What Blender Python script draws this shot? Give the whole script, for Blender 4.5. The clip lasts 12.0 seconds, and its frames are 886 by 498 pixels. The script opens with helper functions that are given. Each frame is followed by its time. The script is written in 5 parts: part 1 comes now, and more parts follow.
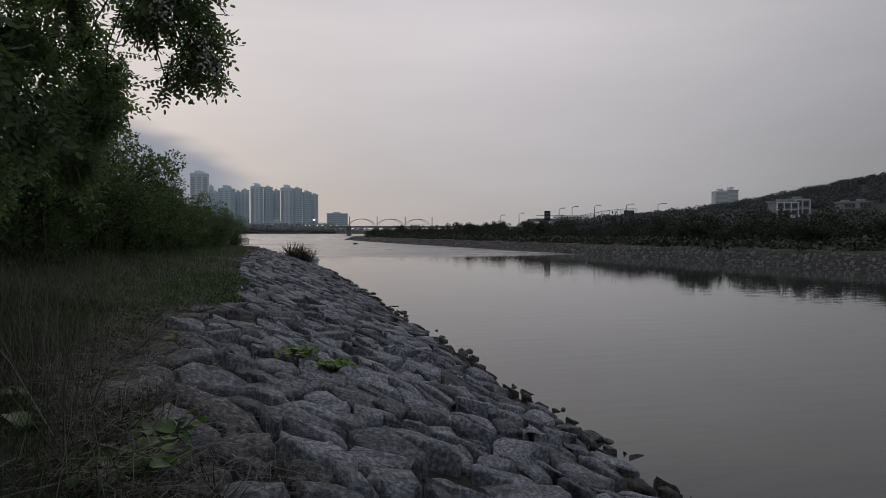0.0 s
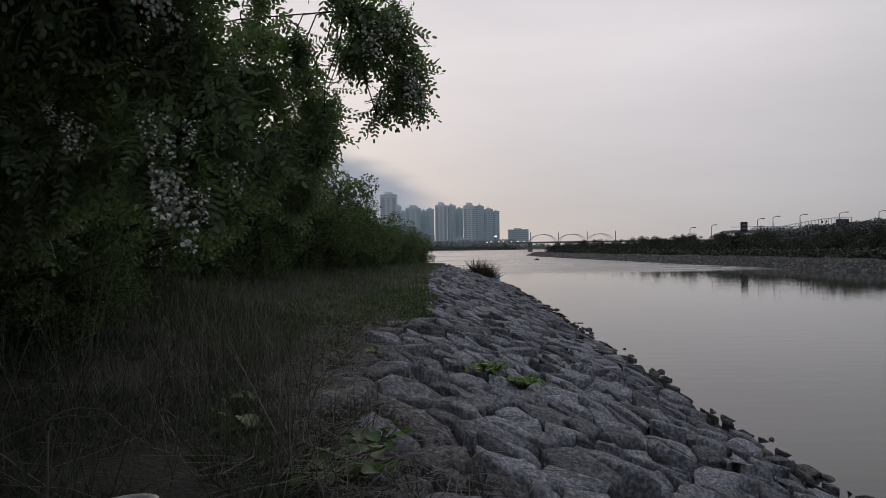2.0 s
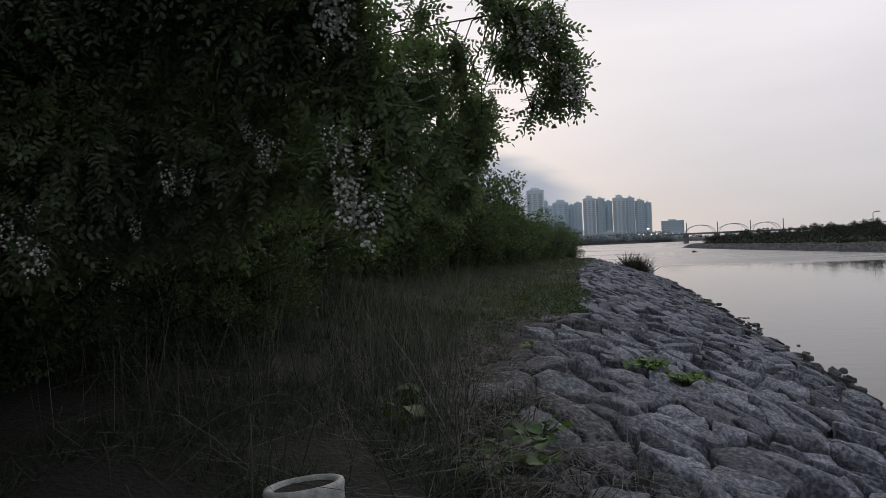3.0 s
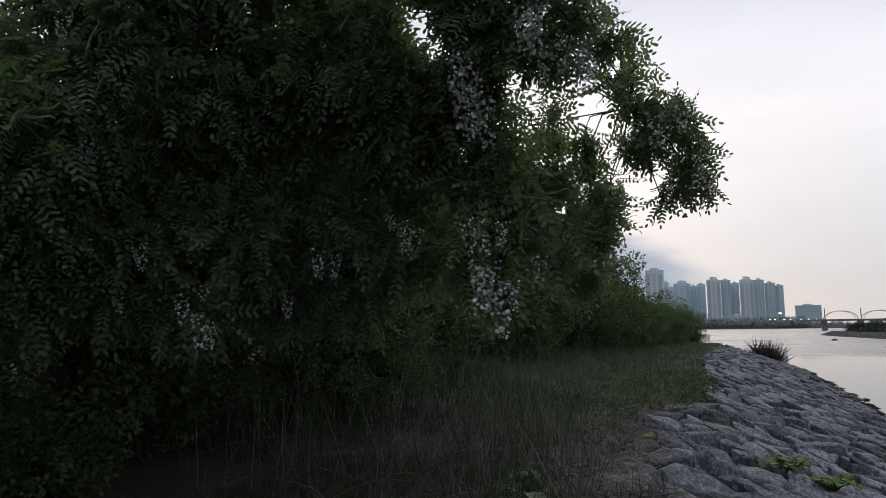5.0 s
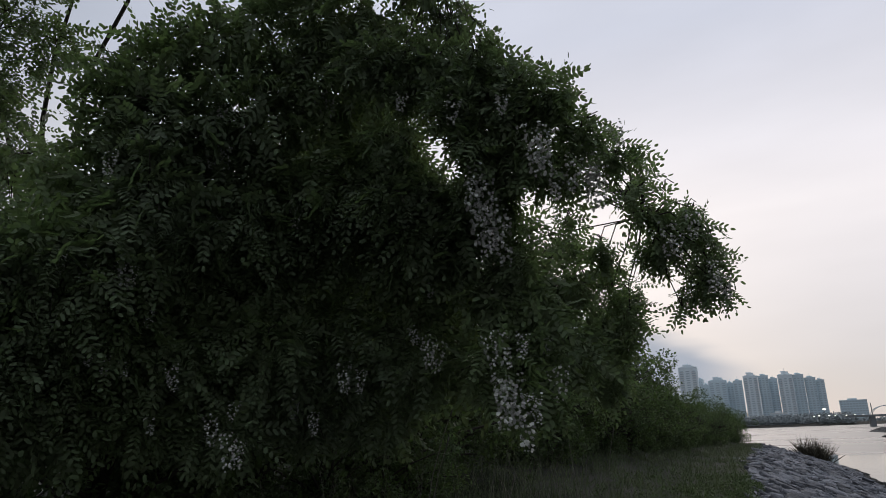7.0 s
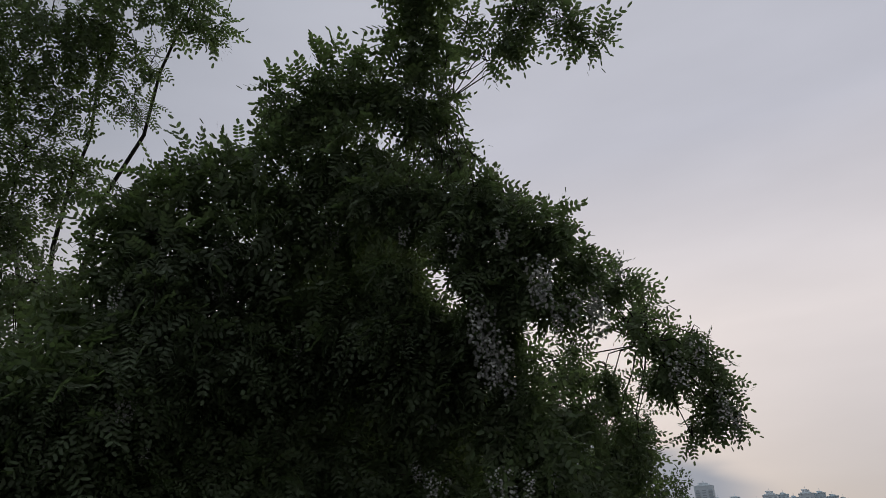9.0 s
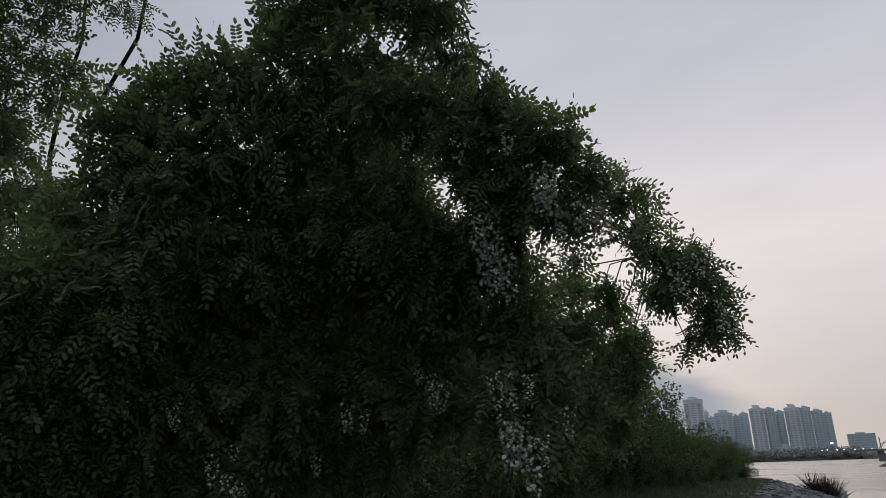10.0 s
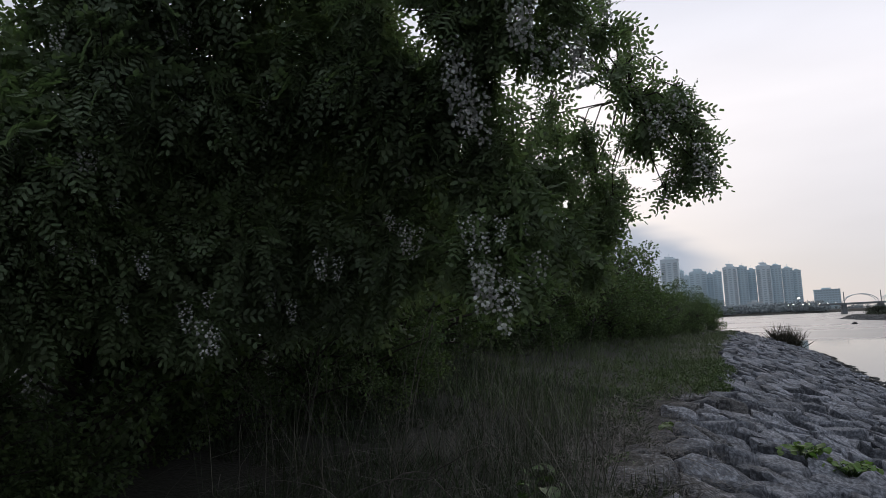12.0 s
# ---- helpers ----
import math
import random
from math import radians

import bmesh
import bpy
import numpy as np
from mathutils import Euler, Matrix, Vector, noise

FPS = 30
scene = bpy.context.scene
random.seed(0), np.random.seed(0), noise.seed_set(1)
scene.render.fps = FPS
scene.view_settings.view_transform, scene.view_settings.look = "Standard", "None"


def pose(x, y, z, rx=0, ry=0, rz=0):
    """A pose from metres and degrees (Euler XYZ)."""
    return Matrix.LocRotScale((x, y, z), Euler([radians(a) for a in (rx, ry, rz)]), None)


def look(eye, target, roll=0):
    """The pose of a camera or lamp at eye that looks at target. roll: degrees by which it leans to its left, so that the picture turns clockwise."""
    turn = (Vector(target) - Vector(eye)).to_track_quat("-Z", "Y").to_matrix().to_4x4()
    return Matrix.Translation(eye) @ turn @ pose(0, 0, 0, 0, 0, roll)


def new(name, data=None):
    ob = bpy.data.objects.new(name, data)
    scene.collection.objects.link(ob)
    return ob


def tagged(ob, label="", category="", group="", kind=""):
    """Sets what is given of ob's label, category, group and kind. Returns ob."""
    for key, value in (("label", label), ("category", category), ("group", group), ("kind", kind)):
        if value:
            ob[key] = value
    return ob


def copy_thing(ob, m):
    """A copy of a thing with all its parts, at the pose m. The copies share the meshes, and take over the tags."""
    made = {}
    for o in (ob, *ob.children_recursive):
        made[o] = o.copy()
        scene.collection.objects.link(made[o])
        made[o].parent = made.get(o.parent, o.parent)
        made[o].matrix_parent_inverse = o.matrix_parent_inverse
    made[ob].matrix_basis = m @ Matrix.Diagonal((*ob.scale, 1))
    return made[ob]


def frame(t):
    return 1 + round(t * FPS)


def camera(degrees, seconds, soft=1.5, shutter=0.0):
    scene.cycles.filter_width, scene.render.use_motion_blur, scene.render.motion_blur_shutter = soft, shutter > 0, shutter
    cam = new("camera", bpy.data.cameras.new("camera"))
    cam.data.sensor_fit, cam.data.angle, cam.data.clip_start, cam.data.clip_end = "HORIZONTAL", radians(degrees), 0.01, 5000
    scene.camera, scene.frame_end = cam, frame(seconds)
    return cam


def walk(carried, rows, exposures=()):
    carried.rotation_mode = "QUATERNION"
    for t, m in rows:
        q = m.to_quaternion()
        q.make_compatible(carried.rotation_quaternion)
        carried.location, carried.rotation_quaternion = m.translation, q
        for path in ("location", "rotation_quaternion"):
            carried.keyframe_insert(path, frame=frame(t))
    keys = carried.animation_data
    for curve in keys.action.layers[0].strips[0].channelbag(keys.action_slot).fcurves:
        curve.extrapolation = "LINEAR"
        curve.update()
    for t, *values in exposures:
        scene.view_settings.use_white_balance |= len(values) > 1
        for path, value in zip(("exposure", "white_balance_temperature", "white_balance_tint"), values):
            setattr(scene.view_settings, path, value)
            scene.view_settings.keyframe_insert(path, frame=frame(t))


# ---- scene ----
cam = camera(66.07, 12.0, soft=0.6)
# seconds, eye in metres, yaw, pitch, roll in degrees
ROWS = [
    (0.0, 0.000, 0.000, 3.050, -14.30, -1.50, -0.02),
    (0.5, -0.011, 0.008, 3.046, -12.66, -1.60, 0.13),
    (1.0, -0.033, -0.016, 3.054, -8.32, -1.13, 0.83),
    (1.5, -0.057, -0.031, 3.055, -3.38, -0.81, 1.27),
    (2.0, -0.078, 0.004, 3.062, 0.83, -0.07, 0.83),
    (2.5, -0.109, -0.043, 3.053, 6.65, -0.51, 1.98),
    (3.0, -0.129, -0.076, 3.059, 13.20, -0.00, 2.47),
    (3.5, -0.146, -0.113, 3.069, 16.53, 0.75, 1.83),
    (5.5, -0.168, -0.226, 3.098, 23.57, 9.20, 0.62),
    (6.0, -0.148, -0.246, 3.104, 23.67, 11.43, 1.04),
    (6.5, -0.129, -0.267, 3.114, 24.51, 13.42, 1.48),
    (8.5, -0.096, -0.298, 3.176, 25.18, 22.69, 2.78),
    (9.0, -0.095, -0.307, 3.194, 25.46, 24.84, 2.36),
    (9.5, -0.104, -0.319, 3.188, 25.19, 23.28, 1.95),
    (10.0, -0.124, -0.283, 3.163, 25.21, 17.92, 1.77),
    (10.5, -0.131, -0.263, 3.142, 24.45, 14.20, 1.93),
    (11.0, -0.130, -0.233, 3.128, 24.31, 10.95, 2.35),
    (11.5, -0.126, -0.199, 3.107, 24.12, 7.94, 2.50),
    (12.0, -0.123, -0.177, 3.099, 23.97, 6.52, 2.58),
]
EXPO = [(0.0, -0.56, 6450, 10), (1.5, -0.44, 6450, 10), (2.5, -0.23, 6400, 10), (3.5, -0.03, 6300, 9), (5.5, 0.04, 6250, 8), (6.5, 0.0, 6300, 8), (8.5, -0.33, 6600, 10), (9.5, -0.43, 6600, 10),
        (10.5, -0.15, 6400, 9), (11.5, 0.02, 6250, 8), (12.0, 0.04, 6200, 8)]
walk(cam, [(t, pose(x, y, z, 90 + pitch, roll, yaw)) for t, x, y, z, yaw, pitch, roll in ROWS], EXPO)


# ------------------------------------------------------------ world and light
def sky_world():
    w = bpy.data.worlds.new("dusk_sky")
    w.use_nodes = True
    nt = w.node_tree
    nt.nodes.clear()
    N, L = nt.nodes.new, nt.links.new
    out, bg = N("ShaderNodeOutputWorld"), N("ShaderNodeBackground")
    sky = N("ShaderNodeTexSky")
    sky.sky_type, sky.sun_disc = "NISHITA", False
    sky.sun_elevation, sky.sun_rotation = radians(12.0), radians(-12.0)
    co = N("ShaderNodeTexCoord")
    sep = N("ShaderNodeSeparateXYZ")
    L(co.outputs["Generated"], sep.inputs[0])
    # overcast veil: pale pink low down, blue grey higher up
    ramp = N("ShaderNodeValToRGB")
    e = ramp.color_ramp.elements
    e[0].position, e[0].color = 0.0, (0.50, 0.488, 0.502, 1)
    e[1].position, e[1].color = 1.0, (2.08, 2.06, 2.04, 1)
    for p, c in ((0.10, (0.585, 0.558, 0.572)), (0.28, (0.785, 0.745, 0.75)), (0.52, (0.54, 0.56, 0.635)), (0.75, (0.52, 0.545, 0.615))):
        el = e.new(p)
        el.color = (*c, 1)
    L(sep.outputs["Z"], ramp.inputs[0])
    # brighter towards the sun that has gone behind the veil
    dot = N("ShaderNodeVectorMath")
    dot.operation = "DOT_PRODUCT"
    L(co.outputs["Generated"], dot.inputs[0])
    dot.inputs[1].default_value = Vector((-0.10, 0.90, 0.42)).normalized()
    glow = N("ShaderNodeMapRange")
    glow.interpolation_type = "SMOOTHERSTEP"
    glow.inputs["From Min"].default_value, glow.inputs["From Max"].default_value = 0.36, 1.0
    glow.inputs["To Min"].default_value, glow.inputs["To Max"].default_value = 0.64, 1.17
    L(dot.outputs["Value"], glow.inputs["Value"])
    # soft cloud streaks
    mp = N("ShaderNodeMapping")
    mp.inputs["Scale"].default_value = (1.2, 1.2, 4.5)
    L(co.outputs["Generated"], mp.inputs[0])
    nz = N("ShaderNodeTexNoise")
    nz.inputs["Scale"].default_value, nz.inputs["Detail"].default_value = 1.7, 4.0
    L(mp.outputs[0], nz.inputs["Vector"])
    cl = N("ShaderNodeMapRange")
    cl.inputs["From Min"].default_value, cl.inputs["From Max"].default_value = 0.3, 0.7
    cl.inputs["To Min"].default_value, cl.inputs["To Max"].default_value = 0.93, 1.06
    L(nz.outputs["Fac"], cl.inputs["Value"])
    m1 = N("ShaderNodeMath")
    m1.operation = "MULTIPLY"
    L(glow.outputs[0], m1.inputs[0])
    L(cl.outputs[0], m1.inputs[1])
    sc = N("ShaderNodeVectorMath")
    sc.operation = "SCALE"
    warm, tone, hue = N("ShaderNodeMapRange"), N("ShaderNodeMix"), N("ShaderNodeVectorMath")
    warm.inputs["From Min"].default_value, warm.inputs["From Max"].default_value = 0.5, 0.95
    L(dot.outputs["Value"], warm.inputs["Value"])
    tone.data_type, hue.operation = "RGBA", "MULTIPLY"
    tone.inputs["A"].default_value, tone.inputs["B"].default_value = (0.955, 0.995, 1.03, 1), (1.02, 1.0, 1.01, 1)
    L(warm.outputs[0], tone.inputs["Factor"])
    L(ramp.outputs[0], hue.inputs[0])
    L(tone.outputs["Result"], hue.inputs[1])
    L(hue.outputs[0], sc.inputs[0])
    L(m1.outputs[0], sc.inputs["Scale"])
    dim = N("ShaderNodeVectorMath")
    dim.operation = "SCALE"
    dim.inputs["Scale"].default_value = 0.006
    L(sky.outputs[0], dim.inputs[0])
    add = N("ShaderNodeVectorMath")
    add.operation = "ADD"
    L(sc.outputs[0], add.inputs[0])
    L(dim.outputs[0], add.inputs[1])
    # a low blue-grey cloud bank west of the river's end
    az, el, both = N("ShaderNodeMapRange"), N("ShaderNodeMapRange"), N("ShaderNodeMath")
    az.interpolation_type = el.interpolation_type = "SMOOTHSTEP"
    az.inputs["From Min"].default_value, az.inputs["From Max"].default_value = 0.02, -0.09
    L(sep.outputs["X"], az.inputs["Value"])
    lift = N("ShaderNodeMath")
    lift.operation = "MULTIPLY_ADD"
    lift.inputs[1].default_value = 0.16
    L(nz.outputs["Fac"], lift.inputs[0])
    west, lean = N("ShaderNodeMath"), N("ShaderNodeMath")
    west.operation, lean.operation = "MAXIMUM", "MULTIPLY_ADD"
    west.inputs[1].default_value, lean.inputs[1].default_value = -0.22, 0.5
    L(sep.outputs["X"], west.inputs[0])
    L(west.outputs[0], lean.inputs[0])
    L(sep.outputs["Z"], lean.inputs[2])
    L(lean.outputs[0], lift.inputs[2])
    el.inputs["From Min"].default_value, el.inputs["From Max"].default_value = 0.165, 0.125
    L(lift.outputs[0], el.inputs["Value"])
    both.operation = "MULTIPLY"
    L(az.outputs[0], both.inputs[0])
    L(el.outputs[0], both.inputs[1])
    cloud = N("ShaderNodeMix")
    cloud.data_type = "RGBA"
    cloud.inputs["B"].default_value = (0.45, 0.475, 0.545, 1)
    L(both.outputs[0], cloud.inputs["Factor"])
    L(add.outputs[0], cloud.inputs["A"])
    L(cloud.outputs["Result"], bg.inputs["Color"])
    bg.inputs["Strength"].default_value = 1.0
    L(bg.outputs[0], out.inputs[0])
    scene.world = w


sky_world()
sun = new("sun", bpy.data.lights.new("sun", "SUN"))
sun.data.energy, sun.data.angle, sun.data.color = 0.55, radians(30), (1.0, 0.86, 0.78)
sun.matrix_world = look((0, 0, 50), (4, -40, 30))


# ------------------------------------------------------------ materials
def material(name, base, rough=0.8, vary=0.25, scale=3.0, fine=40.0, bump=0.3, metal=0.0, second=None, spec=0.3,
             through_light=0.0, island=0.0, size=0.01, glow=0.0):
    """A surface with variation at two scales, fine relief and, for leaves, light coming through."""
    m = bpy.data.materials.new(name)
    m.use_nodes = True
    nt = m.node_tree
    nt.nodes.clear()
    N, L = nt.nodes.new, nt.links.new
    out, bs = N("ShaderNodeOutputMaterial"), N("ShaderNodeBsdfPrincipled")
    co = N("ShaderNodeTexCoord")
    n1, n2 = N("ShaderNodeTexNoise"), N("ShaderNodeTexNoise")
    n1.inputs["Scale"].default_value, n1.inputs["Detail"].default_value = scale, 5
    n2.inputs["Scale"].default_value, n2.inputs["Detail"].default_value = fine, 6
    for n in (n1, n2):
        L(co.outputs["Object"], n.inputs["Vector"])
    second = second or tuple(c * (1 - vary) for c in base)
    mix = N("ShaderNodeMix")
    mix.data_type = "RGBA"
    mr = N("ShaderNodeMapRange")
    mr.inputs["From Min"].default_value, mr.inputs["From Max"].default_value = 0.35, 0.65
    L(n1.outputs["Fac"], mr.inputs["Value"])
    L(mr.outputs[0], mix.inputs["Factor"])
    mix.inputs["A"].default_value, mix.inputs["B"].default_value = (*base, 1), (*second, 1)
    hsv = N("ShaderNodeHueSaturation")
    L(mix.outputs["Result"], hsv.inputs["Color"])
    va = N("ShaderNodeMapRange")
    va.inputs["From Min"].default_value, va.inputs["From Max"].default_value = 0.3, 0.7
    va.inputs["To Min"].default_value, va.inputs["To Max"].default_value = 1 - vary, 1 + vary
    L(n2.outputs["Fac"], va.inputs["Value"])
    src = va.outputs[0]
    if island:
        if island > 0:
            g = N("ShaderNodeNewGeometry")
            rnd = g.outputs["Random Per Island"]
        else:
            g = N("ShaderNodeObjectInfo")
            rnd = g.outputs["Random"]
        ir = N("ShaderNodeMapRange")
        ir.inputs["To Min"].default_value, ir.inputs["To Max"].default_value = 1 - abs(island), 1 + abs(island)
        L(rnd, ir.inputs["Value"])
        mu = N("ShaderNodeMath")
        mu.operation = "MULTIPLY"
        L(src, mu.inputs[0])
        L(ir.outputs[0], mu.inputs[1])
        src = mu.outputs[0]
        hu = N("ShaderNodeMapRange")
        hu.inputs["To Min"].default_value, hu.inputs["To Max"].default_value = 0.487, 0.513
        L(rnd, hu.inputs["Value"])
        L(hu.outputs[0], hsv.inputs["Hue"])
    L(src, hsv.inputs["Value"])
    L(hsv.outputs[0], bs.inputs["Base Color"])
    bs.inputs["Roughness"].default_value, bs.inputs["Metallic"].default_value = rough, metal
    bs.inputs["Specular IOR Level"].default_value = spec
    if bump:
        b = N("ShaderNodeBump")
        b.inputs["Strength"].default_value, b.inputs["Distance"].default_value = bump, size
        L(n2.outputs["Fac"], b.inputs["Height"])
        L(b.outputs[0], bs.inputs["Normal"])
    if glow:
        bs.inputs["Emission Color"].default_value, bs.inputs["Emission Strength"].default_value = (1, 0.93, 0.8, 1), glow
    if through_light:
        tr, ms = N("ShaderNodeBsdfTranslucent"), N("ShaderNodeMixShader")
        tint = N("ShaderNodeVectorMath")
        tint.operation = "MULTIPLY"
        tint.inputs[1].default_value = (1.3, 1.5, 0.8)
        L(hsv.outputs[0], tint.inputs[0])
        L(tint.outputs[0], tr.inputs["Color"])
        ms.inputs[0].default_value = through_light
        L(bs.outputs[0], ms.inputs[1])
        L(tr.outputs[0], ms.inputs[2])
        L(ms.outputs[0], out.inputs[0])
    else:
        L(bs.outputs[0], out.inputs[0])
    return m


def stone_material(name, tones, island):
    """Grey riprap: patchy mineral tones, dark cracks and pits, rough relief."""
    m = bpy.data.materials.new(name)
    m.use_nodes = True
    nt = m.node_tree
    N, L = nt.nodes.new, nt.links.new
    bs = nt.nodes["Principled BSDF"]
    co = N("ShaderNodeTexCoord")
    noises = []
    for s, d in ((3.0, 4), (24.0, 8), (60.0, 6)):
        n = N("ShaderNodeTexNoise")
        n.inputs["Scale"].default_value, n.inputs["Detail"].default_value = s, d
        n.inputs["Roughness"].default_value = 0.6
        L(co.outputs["Object"], n.inputs["Vector"])
        noises.append(n)
    ramp = N("ShaderNodeValToRGB")
    e = ramp.color_ramp.elements
    e[0].position, e[0].color = 0.40, (*tones[0], 1)
    e[1].position, e[1].color = 0.64, (*tones[2], 1)
    mid = e.new(0.5)
    mid.color = (*tones[1], 1)
    L(noises[1].outputs["Fac"], ramp.inputs[0])
    mp = N("ShaderNodeMapping")
    mp.inputs["Rotation"].default_value = (0.5, 0.3, 0.7)
    mp.inputs["Scale"].default_value = (1.0, 1.7, 1.2)
    L(co.outputs["Object"], mp.inputs[0])
    vo = N("ShaderNodeTexVoronoi")
    vo.feature = "DISTANCE_TO_EDGE"
    vo.inputs["Scale"].default_value = 3.6
    warp = N("ShaderNodeVectorMath")
    warp.operation = "ADD"
    wsc = N("ShaderNodeVectorMath")
    wsc.operation = "SCALE"
    wsc.inputs["Scale"].default_value = 0.5
    L(noises[1].outputs["Color"], wsc.inputs[0])
    L(mp.outputs[0], warp.inputs[0])
    L(wsc.outputs[0], warp.inputs[1])
    L(warp.outputs[0], vo.inputs["Vector"])
    cr = N("ShaderNodeMapRange")
    cr.inputs["From Max"].default_value = 0.02
    cr.inputs["To Min"].default_value = 0.66
    L(vo.outputs["Distance"], cr.inputs["Value"])
    info = N("ShaderNodeNewGeometry") if island else N("ShaderNodeObjectInfo")
    rnd = info.outputs["Random Per Island" if island else "Random"]
    ir = N("ShaderNodeMapRange")
    ir.inputs["To Min"].default_value, ir.inputs["To Max"].default_value = 0.5, 1.55
    L(rnd, ir.inputs["Value"])
    big = N("ShaderNodeMapRange")
    big.inputs["From Min"].default_value, big.inputs["From Max"].default_value = 0.3, 0.7
    big.inputs["To Min"].default_value, big.inputs["To Max"].default_value = 0.8, 1.18
    L(noises[0].outputs["Fac"], big.inputs["Value"])
    m1, m2 = N("ShaderNodeMath"), N("ShaderNodeMath")
    m1.operation = m2.operation = "MULTIPLY"
    L(cr.outputs[0], m1.inputs[0])
    L(ir.outputs[0], m1.inputs[1])
    L(m1.outputs[0], m2.inputs[0])
    L(big.outputs[0], m2.inputs[1])
    hsv = N("ShaderNodeHueSaturation")
    L(ramp.outputs[0], hsv.inputs["Color"])
    L(m2.outputs[0], hsv.inputs["Value"])
    L(hsv.outputs[0], bs.inputs["Base Color"])
    bs.inputs["Roughness"].default_value, bs.inputs["Specular IOR Level"].default_value = 0.85, 0.25
    b1, b2 = N("ShaderNodeBump"), N("ShaderNodeBump")
    b1.inputs["Strength"].default_value, b1.inputs["Distance"].default_value = 0.6, 0.022
    b2.inputs["Strength"].default_value, b2.inputs["Distance"].default_value = 0.8, 0.012
    hm = N("ShaderNodeMath")
    hm.operation = "MULTIPLY"
    L(noises[1].outputs["Fac"], hm.inputs[0])
    L(cr.outputs[0], hm.inputs[1])
    L(hm.outputs[0], b1.inputs["Height"])
    L(noises[2].outputs["Fac"], b2.inputs["Height"])
    L(b1.outputs[0], b2.inputs["Normal"])
    L(b2.outputs[0], bs.inputs["Normal"])
    return m


def water_material():
    m = bpy.data.materials.new("river_water")
    m.use_nodes = True
    nt = m.node_tree
    N, L = nt.nodes.new, nt.links.new
    bs = nt.nodes["Principled BSDF"]
    bs.inputs["Base Color"].default_value = (0.035, 0.038, 0.034, 1)
    bs.inputs["Roughness"].default_value, bs.inputs["IOR"].default_value = 0.025, 1.33
    co, mp, nz, b = N("ShaderNodeTexCoord"), N("ShaderNodeMapping"), N("ShaderNodeTexNoise"), N("ShaderNodeBump")
    mp.inputs["Scale"].default_value = (0.35, 1.3, 1)
    nz.inputs["Scale"].default_value, nz.inputs["Detail"].default_value = 1.4, 3.0
    L(co.outputs["Object"], mp.inputs[0])
    L(mp.outputs[0], nz.inputs["Vector"])
    L(nz.outputs["Fac"], b.inputs["Height"])
    b.inputs["Strength"].default_value, b.inputs["Distance"].default_value = 0.12, 0.05
    L(b.outputs[0], bs.inputs["Normal"])
    # wind-ruffled streaks far out, smooth water near the banks
    wide, sep, far, mix, rg = N("ShaderNodeTexNoise"), N("ShaderNodeSeparateXYZ"), N("ShaderNodeMapRange"), N("ShaderNodeMath"), N("ShaderNodeMapRange")
    wm = N("ShaderNodeMapping")
    wm.inputs["Scale"].default_value = (0.02, 0.035, 1)
    L(co.outputs["Object"], wm.inputs[0])
    L(wm.outputs[0], wide.inputs["Vector"])
    wide.inputs["Scale"].default_value, wide.inputs["Detail"].default_value = 1.0, 3.0
    L(co.outputs["Object"], sep.inputs[0])
    far.interpolation_type = "SMOOTHSTEP"
    far.inputs["From Min"].default_value, far.inputs["From Max"].default_value = 72.0, 90.0
    L(sep.outputs["Y"], far.inputs["Value"])
    mix.operation = "MULTIPLY"
    L(far.outputs[0], mix.inputs[0])
    L(wide.outputs["Fac"], mix.inputs[1])
    rg.inputs["From Min"].default_value, rg.inputs["From Max"].default_value = 0.05, 0.5
    rg.inputs["To Min"].default_value, rg.inputs["To Max"].default_value = 0.03, 0.32
    L(mix.outputs[0], rg.inputs["Value"])
    L(rg.outputs[0], bs.inputs["Roughness"])
    return m


M_STONE = stone_material("riprap_stone", ((0.066, 0.069, 0.082), (0.115, 0.119, 0.138), (0.215, 0.222, 0.252)), False)
M_STONE_FAR = stone_material("riprap_stone_far", ((0.066, 0.069, 0.082), (0.115, 0.119, 0.138), (0.215, 0.222, 0.252)), True)
M_STONE_DIRTY = stone_material("earth_stained_stone", ((0.024, 0.024, 0.026), (0.058, 0.058, 0.063), (0.16, 0.16, 0.172)), False)
M_STONE_BANK = stone_material("weathered_bank_stone", ((0.045, 0.045, 0.047), (0.085, 0.085, 0.088), (0.16, 0.158, 0.16)), True)
M_STONE_WET = stone_material("wet_stone", ((0.028, 0.028, 0.028), (0.052, 0.05, 0.049), (0.09, 0.088, 0.086)), True)
# earth colour lowered to hold some of the shade under the trees
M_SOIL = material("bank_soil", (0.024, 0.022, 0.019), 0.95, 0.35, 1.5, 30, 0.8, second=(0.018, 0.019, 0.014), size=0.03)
M_WATER = water_material()
M_LEAF = material("locust_leaf", (0.12, 0.15, 0.10), 0.62, 0.2, 1.2, 25, 0.15, second=(0.135, 0.175, 0.095), spec=0.25, through_light=0.42, island=0.3)
M_SHRUB = material("shrub_leaf", (0.056, 0.081, 0.042), 0.65, 0.25, 0.8, 20, 0.1, second=(0.082, 0.112, 0.047), through_light=0.36, island=0.35)
# hill leaves greyed and blued to carry the distance haze in their colour
M_FARLEAF = material("hazed_hill_foliage", (0.09, 0.097, 0.10), 0.9, 0.12, 0.03, 1, 0.0, second=(0.108, 0.114, 0.112), spec=0.05, island=0.1)
M_BANKLEAF = material("bank_tree_leaf", (0.05, 0.058, 0.042), 0.85, 0.2, 0.05, 2, 0.0, second=(0.066, 0.07, 0.048), spec=0.15, island=0.2)
